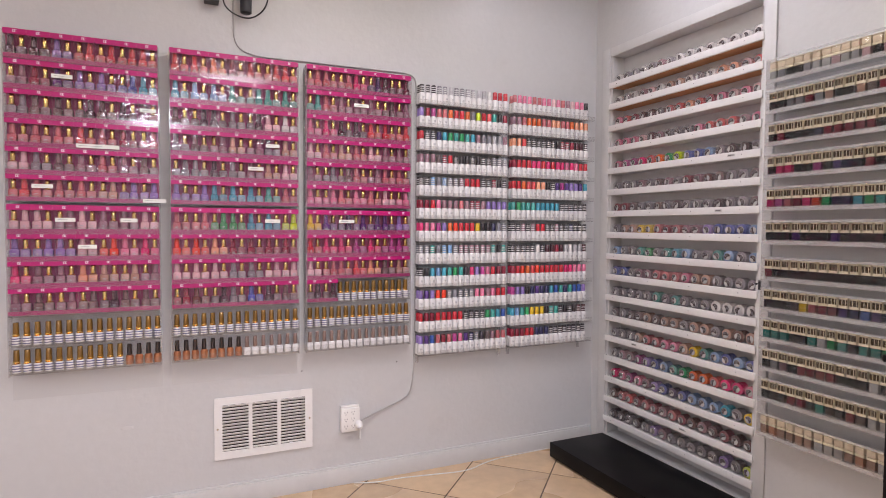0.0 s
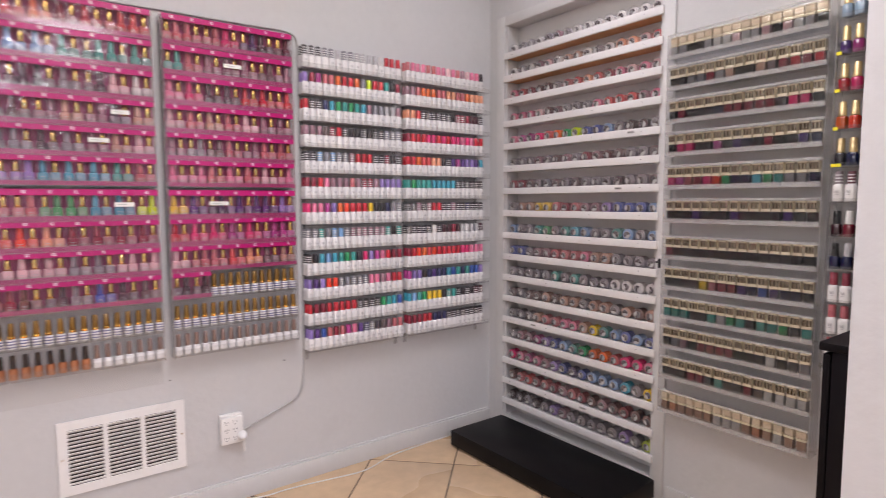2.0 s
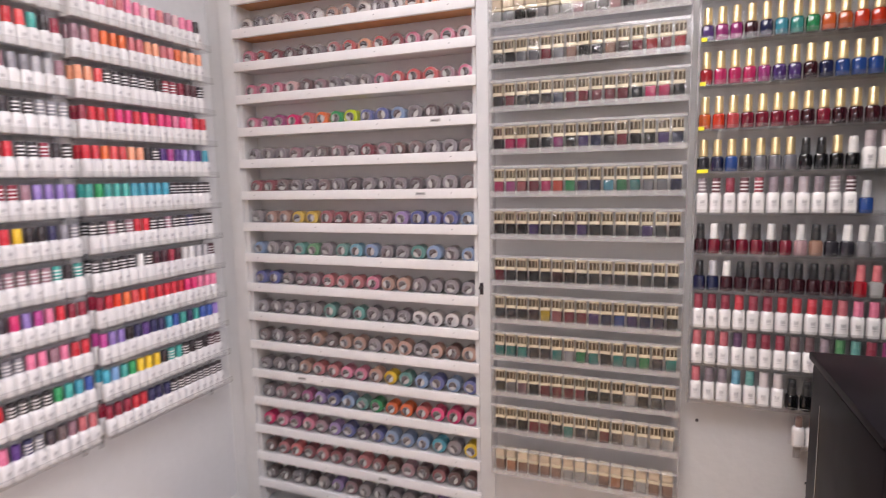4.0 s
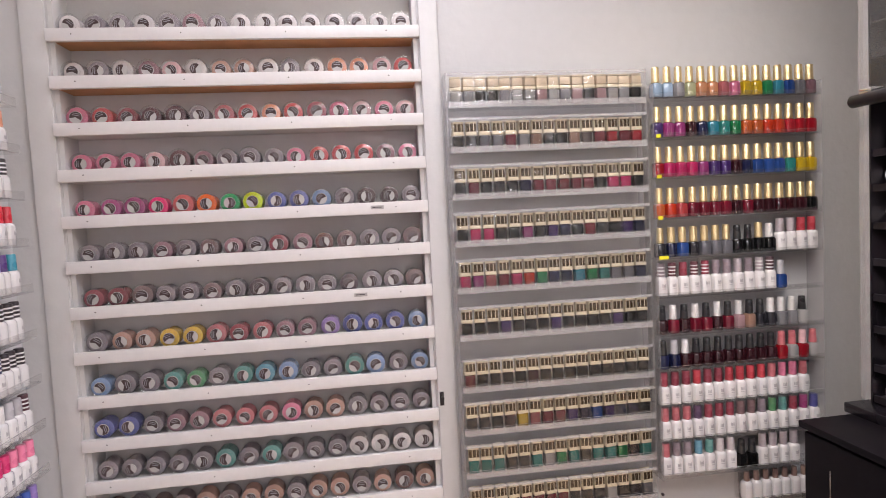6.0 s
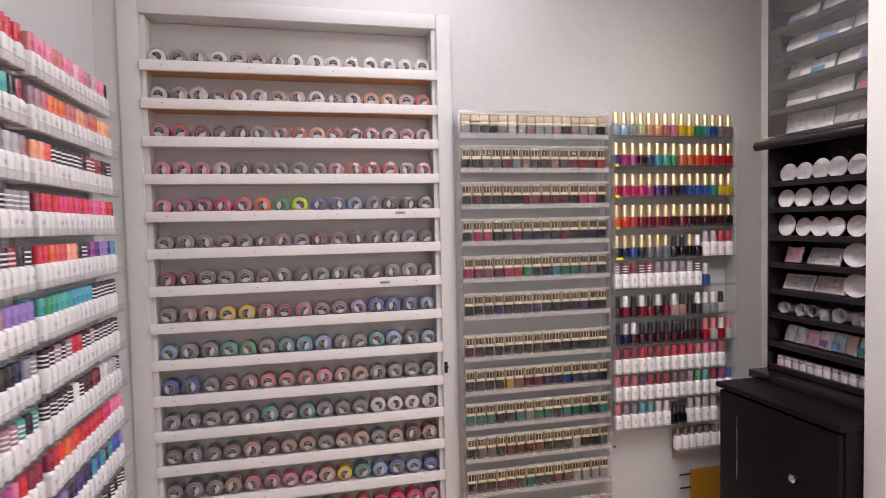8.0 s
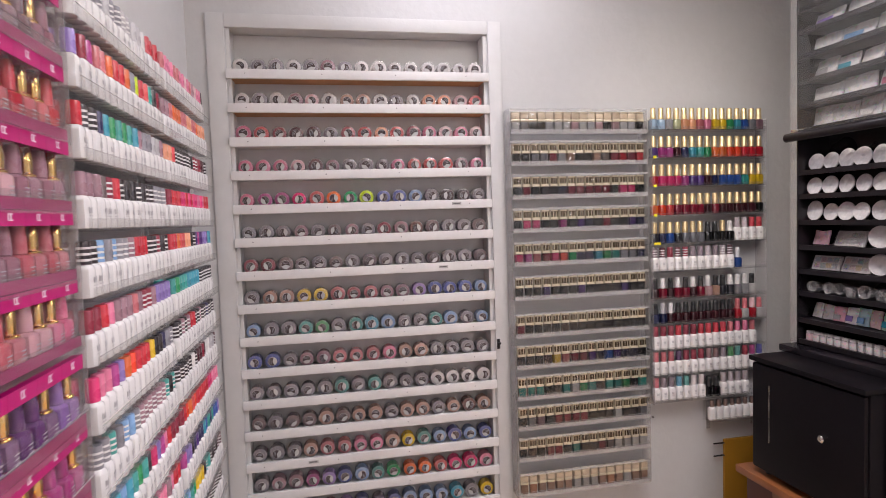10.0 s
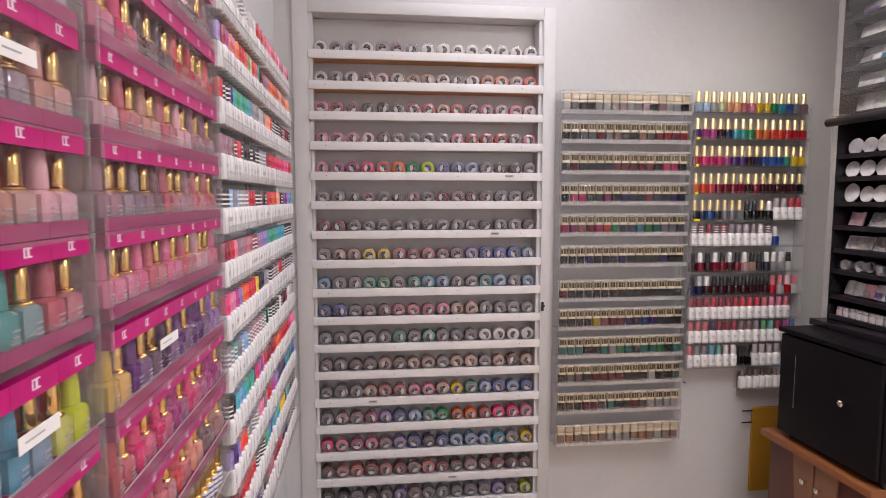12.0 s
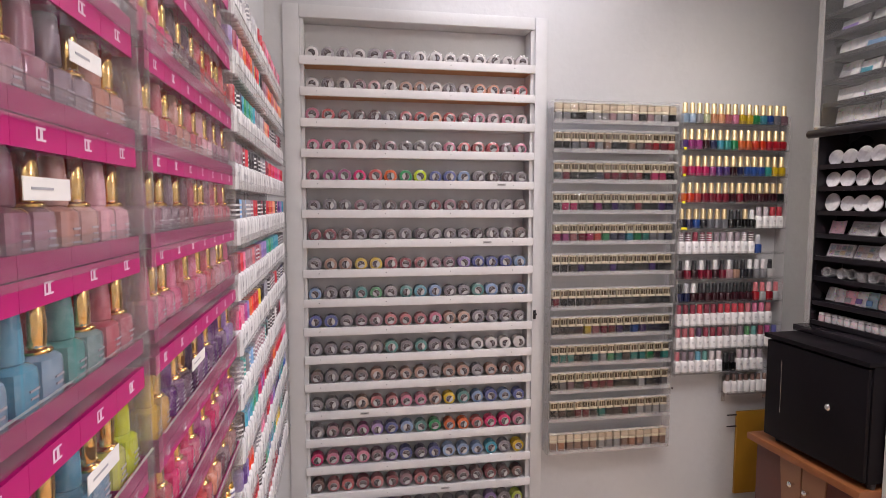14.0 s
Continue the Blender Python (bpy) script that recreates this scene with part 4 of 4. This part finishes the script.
def pack(x, z, w, h, colour, lean):
    """A clear crinkled bag with a bulging middle, a printed card strip and loose bits in it."""
    bm = add_box(bmesh.new(), -w / 2, w / 2, -0.003, 0.003, 0, h, 0, 0.002)
    bmesh.ops.subdivide_edges(bm, edges=[e for e in bm.edges if e.calc_length() > 0.02], cuts=3)
    for v in bm.verts:
        belly = max(0, 1 - (2 * v.co.x / w) ** 2) * max(0, 1 - (2 * v.co.z / h - 1) ** 2)
        v.co.y += (0.008 * belly if v.co.y > 0 else 0) + 0.004 * noise.noise(v.co * 60 + Vector((x * 50, z * 50, 0)))
        v.co.z += 0.004 * noise.noise(v.co * 30 + Vector((z * 70, x * 30, 3)))
    for f in bm.faces:
        f.smooth = True
    ob = thing("nail_art_pack", ALCOVE @ pose(x, 0.40, z + 0.004, lean, 0, rng.uniform(-7, 7)), "small glossy clear plastic pack of nail art on a black shelf", "nail art", "nail art packs", data("nail_art_pack", bm, CLEARP))
    ob.color = colour
    k = rng.uniform(0.0, 0.3)
    strip = rng.random() < 0.4 and box_part("card_strip", ob, PAPER, -w * 0.42, w * (k - 0.1), 0.010, 0.0108, h * 0.55, h * 0.90)
    if rng.random() < (0.25 if w > 0.07 else 0.6):
        patch = data("glitter_patch", add_box(bmesh.new(), -w * 0.2, w * 0.38, 0.0105, 0.0125, h * 0.12, h * 0.45, 0, 0.0008), TINTP)
        part("glitter_patch", patch, ob, "coloured glitter bits", colour=shade(rng.choice("pisvlwpuiy")))
    return ob


for r, (n, h) in {0: (3, 0.060), 1: (3, 0.066), 2: (3, 0.070), 3: (4, 0.070), 4: (3, 0.070), 5: (4, 0.076), 9: (5, 0.062), 12: (8, 0.066)}.items():
    at = 1.872
    for i in range(n):
        if r == 9 and i:
            break
        w = 0.41 / n * rng.uniform(0.80, 1.0)
        c = SHADES[{9: "pwwww", 12: "wsPwuREo"}.get(r, "wwwsww")[i]]
        c = tuple(v * 0.6 + 0.4 for v in c[:3])
        pack(at - w / 2, DZ[r], w * 0.95, h * rng.uniform(0.8, 1.0), tuple(min(1, v * 1.25) for v in c[:3]) + (1,), rng.uniform(8, 20))
        at -= w


def nail_case(x, z, w, h, cells, turn):
    """A flat clear case with rounded corners, leaning back, with a grid of coloured cells under its lid."""
    ob = thing("nail_art_case", ALCOVE @ pose(x, 0.405, z + 0.002, 22, 0, turn), "flat clear plastic case with rows of shimmering nail art", "nail art", "nail art cases",
               data("nail_art_case", add_box(bmesh.new(), -w / 2, w / 2, -0.006, 0.004, 0, h, 0, 0.005), PEARL))
    n = len(cells) // 2
    for k, letter in enumerate(cells):
        cx, cz = -w / 2 + 0.008 + (w - 0.016) * (k % n + 0.5) / n, h * (0.30 if k < n else 0.70)
        me = data("cell", add_box(bmesh.new(), cx - (w - 0.02) / n * 0.44, cx + (w - 0.02) / n * 0.44, 0.004, 0.0052, cz - h * 0.16, cz + h * 0.16, 0, 0.0005), CLEARP)
        part("cell", me, ob, colour=tuple(v * 0.45 + 0.5 for v in SHADES[letter][:3]) + (1.0,))
    part("lid", data("lid", add_box(bmesh.new(), -w / 2, w / 2, 0.0056, 0.0075, 0, h, 0, 0.0009), JARC), ob, "clear glossy lid")


nail_case(1.716, DZ[9], 0.128, 0.058, "wswiwsws", -5)
nail_case(1.812, DZ[10], 0.112, 0.056, "lyepuvml", 4)
nail_case(1.692, DZ[10], 0.118, 0.058, "syilwuih", -4)
for r, k in ((9, 1.25), (10, 1.2)):
    thing("glitter_disc", ALCOVE @ pose(1.596, 0.405, DZ[r] + 0.0302 * k) @ pose(0, 0, 0, 0, 0, 14) @ Matrix.Diagonal((k, 1, k, 1)), "round pearly white wheel case standing on a black shelf", "nail art", "pearly round cases", DISC)
CUP = data("clear_cup", add_lathe(bmesh.new(), [(0.0120, 0.0), (0.0150, 0.001), (0.0175, 0.030), (0.0185, 0.031), (0.0185, 0.033), (0.0160, 0.033), (0.0138, 0.003)], 18), clear("cup_plastic", (0.93, 0.93, 0.95, 1), 0.22, 2.2, 0.06))
for i in range(11):
    q = rng.uniform(0.95, 1.2)
    lying = i in (0, 1, 3, 4, 7)
    spin = pose(0, -0.012, 0.0185 * q, -82, 0, rng.uniform(-20, 20)) if lying else pose(0, 0, 0, 0, 0, 0)
    ob = thing("clear_cup", ALCOVE @ pose(1.866 - 0.034 * i, 0.402 + 0.012 * (i % 2), DZ[11]) @ spin @ Matrix.Scale(q, 4), "small clear plastic cup lying on a black shelf" if lying else "small clear plastic cup standing on a black shelf", "cup", "clear cups", CUP)
    if i in (2, 6, 9):
        part("rhinestones", data("rhinestones", add_lathe(bmesh.new(), [(0.0136, 0.003), (0.0150, 0.016), (0.0080, 0.018)], 12), CLEARP), ob, "loose glittering stones", colour=SHADES["lrs"[i // 3 - (i > 6)]])
VIAL = data("glitter_vial", add_box(bmesh.new(), -0.0125, 0.0125, -0.010, 0.010, 0.0, 0.026, 0, 0.003), CLEARP)
VIALCAP = data("cap", add_box(bmesh.new(), -0.0112, 0.0112, -0.009, 0.009, 0.0262, 0.036, 0, 0.002), PLASTICW)
for i in range(13):
    ob = thing("glitter_vial", ALCOVE @ pose(1.858 - 0.030 * i, 0.418 + rng.uniform(-0.003, 0.003), DZ[13], 0, 0, rng.uniform(-10, 10)), "small square glitter vial with a white cap", "nail art", "glitter vials", VIAL)
    ob.color = tuple(v * 0.4 + 0.55 for v in SHADES["pwswwiwswwsww"[i]][:3]) + (1.0,)
    part("cap", VIALCAP, ob)

# ochre board standing against the east wall
ob = thing("ochre_board", WB @ pose(1.975, -0.016, 0.146), "ochre brown board hung low on the wall", "board")
box_part("panel", ob, OCHRE, 0, 0.30, 0, 0.013, 0, 0.40, 0.003)
for z in (0.33, 0.385):
    part("peg", data("peg", add_lathe(bmesh.new(), [(0.004, 0), (0.003, 0.05)], 8, m=pose(0.0, 0.004, z, 0, -90)), BLACKP), ob)

# nail in the wall
thing("wall_nail", WB @ pose(1.641, 0, 0.675), "small dark steel nail head in the painted wall", "nail", me=data("wall_nail", add_lathe(bmesh.new(), [(0.003, 0), (0.005, 0.008)], 8, m=pose(0, 0, 0, 90)), INK))

# small nail holes and a filler patch low on the north wall
for x, z in ((0.522, 0.584), (1.001, 0.586)):
    thing("wall_nail", WA @ pose(x, 0, z), "small dark steel nail head in the painted wall", "nail", me=data("wall_nail", add_lathe(bmesh.new(), [(0.002, 0), (0.0035, 0.005)], 8, m=pose(0, 0, 0, 90)), INK))
thing("filler_patch", WA @ pose(-0.212, 0, 0.409), "thin smear of white wall filler on grey paint", "wall repair",
      me=data("filler_patch", add_lathe(bmesh.new(), [(0.026, 0.0), (0.024, 0.0012), (0.012, 0.0018)], 16, m=pose(0, 0, 0, 90) @ Matrix.Diagonal((1.0, 0.32, 1, 1))), TRIMW))

# ---- floor tiles ----
T = 0.424
tile = data("tile", add_box(bmesh.new(), -T / 2 + 0.0035, T / 2 - 0.0035, -T / 2 + 0.0035, T / 2 - 0.0035, -0.010, 0.0, 0, 0.0012), TILE)
for i in range(-20, 20):
    for j in range(-20, 20):
        cx, cy = 1.735 + ((i + 0.5) + (j + 0.5)) * T * 0.7071, 2.304 + ((i + 0.5) - (j + 0.5)) * T * 0.7071
        south = 0.03 if cx > 1.39 else -5.1
        if not (-2.8 < cx < 2.53 and south - 0.29 < cy < 2.94):
            continue
        turn = pose(cx, cy, 0, 0, 0, 45 + 90 * ((i * 7 + j * 3) % 4))
        cuts = [(p, n) for p, n, near in (((-2.5, 0, 0), (-1, 0, 0), cx < -2.2), ((2.28, 0, 0), (1, 0, 0), cx > 1.98), ((0, 2.6324, 0), (0.01, 0.99995, 0), cy > 2.33), ((0, south, 0), (0, -1, 0), cy < south + 0.3)) if near]
        if not cuts:
            part("tile", tile, floor, m=turn)
            continue
        bm = bmesh.new()
        bm.from_mesh(tile)
        bm.transform(turn)
        for p, n in cuts:
            bmesh.ops.bisect_plane(bm, geom=bm.verts[:] + bm.edges[:] + bm.faces[:], plane_co=p, plane_no=n, clear_outer=True)
        if bm.faces:
            part("tile", data("tile", bm, TILE), floor)
        else:
            bm.free()
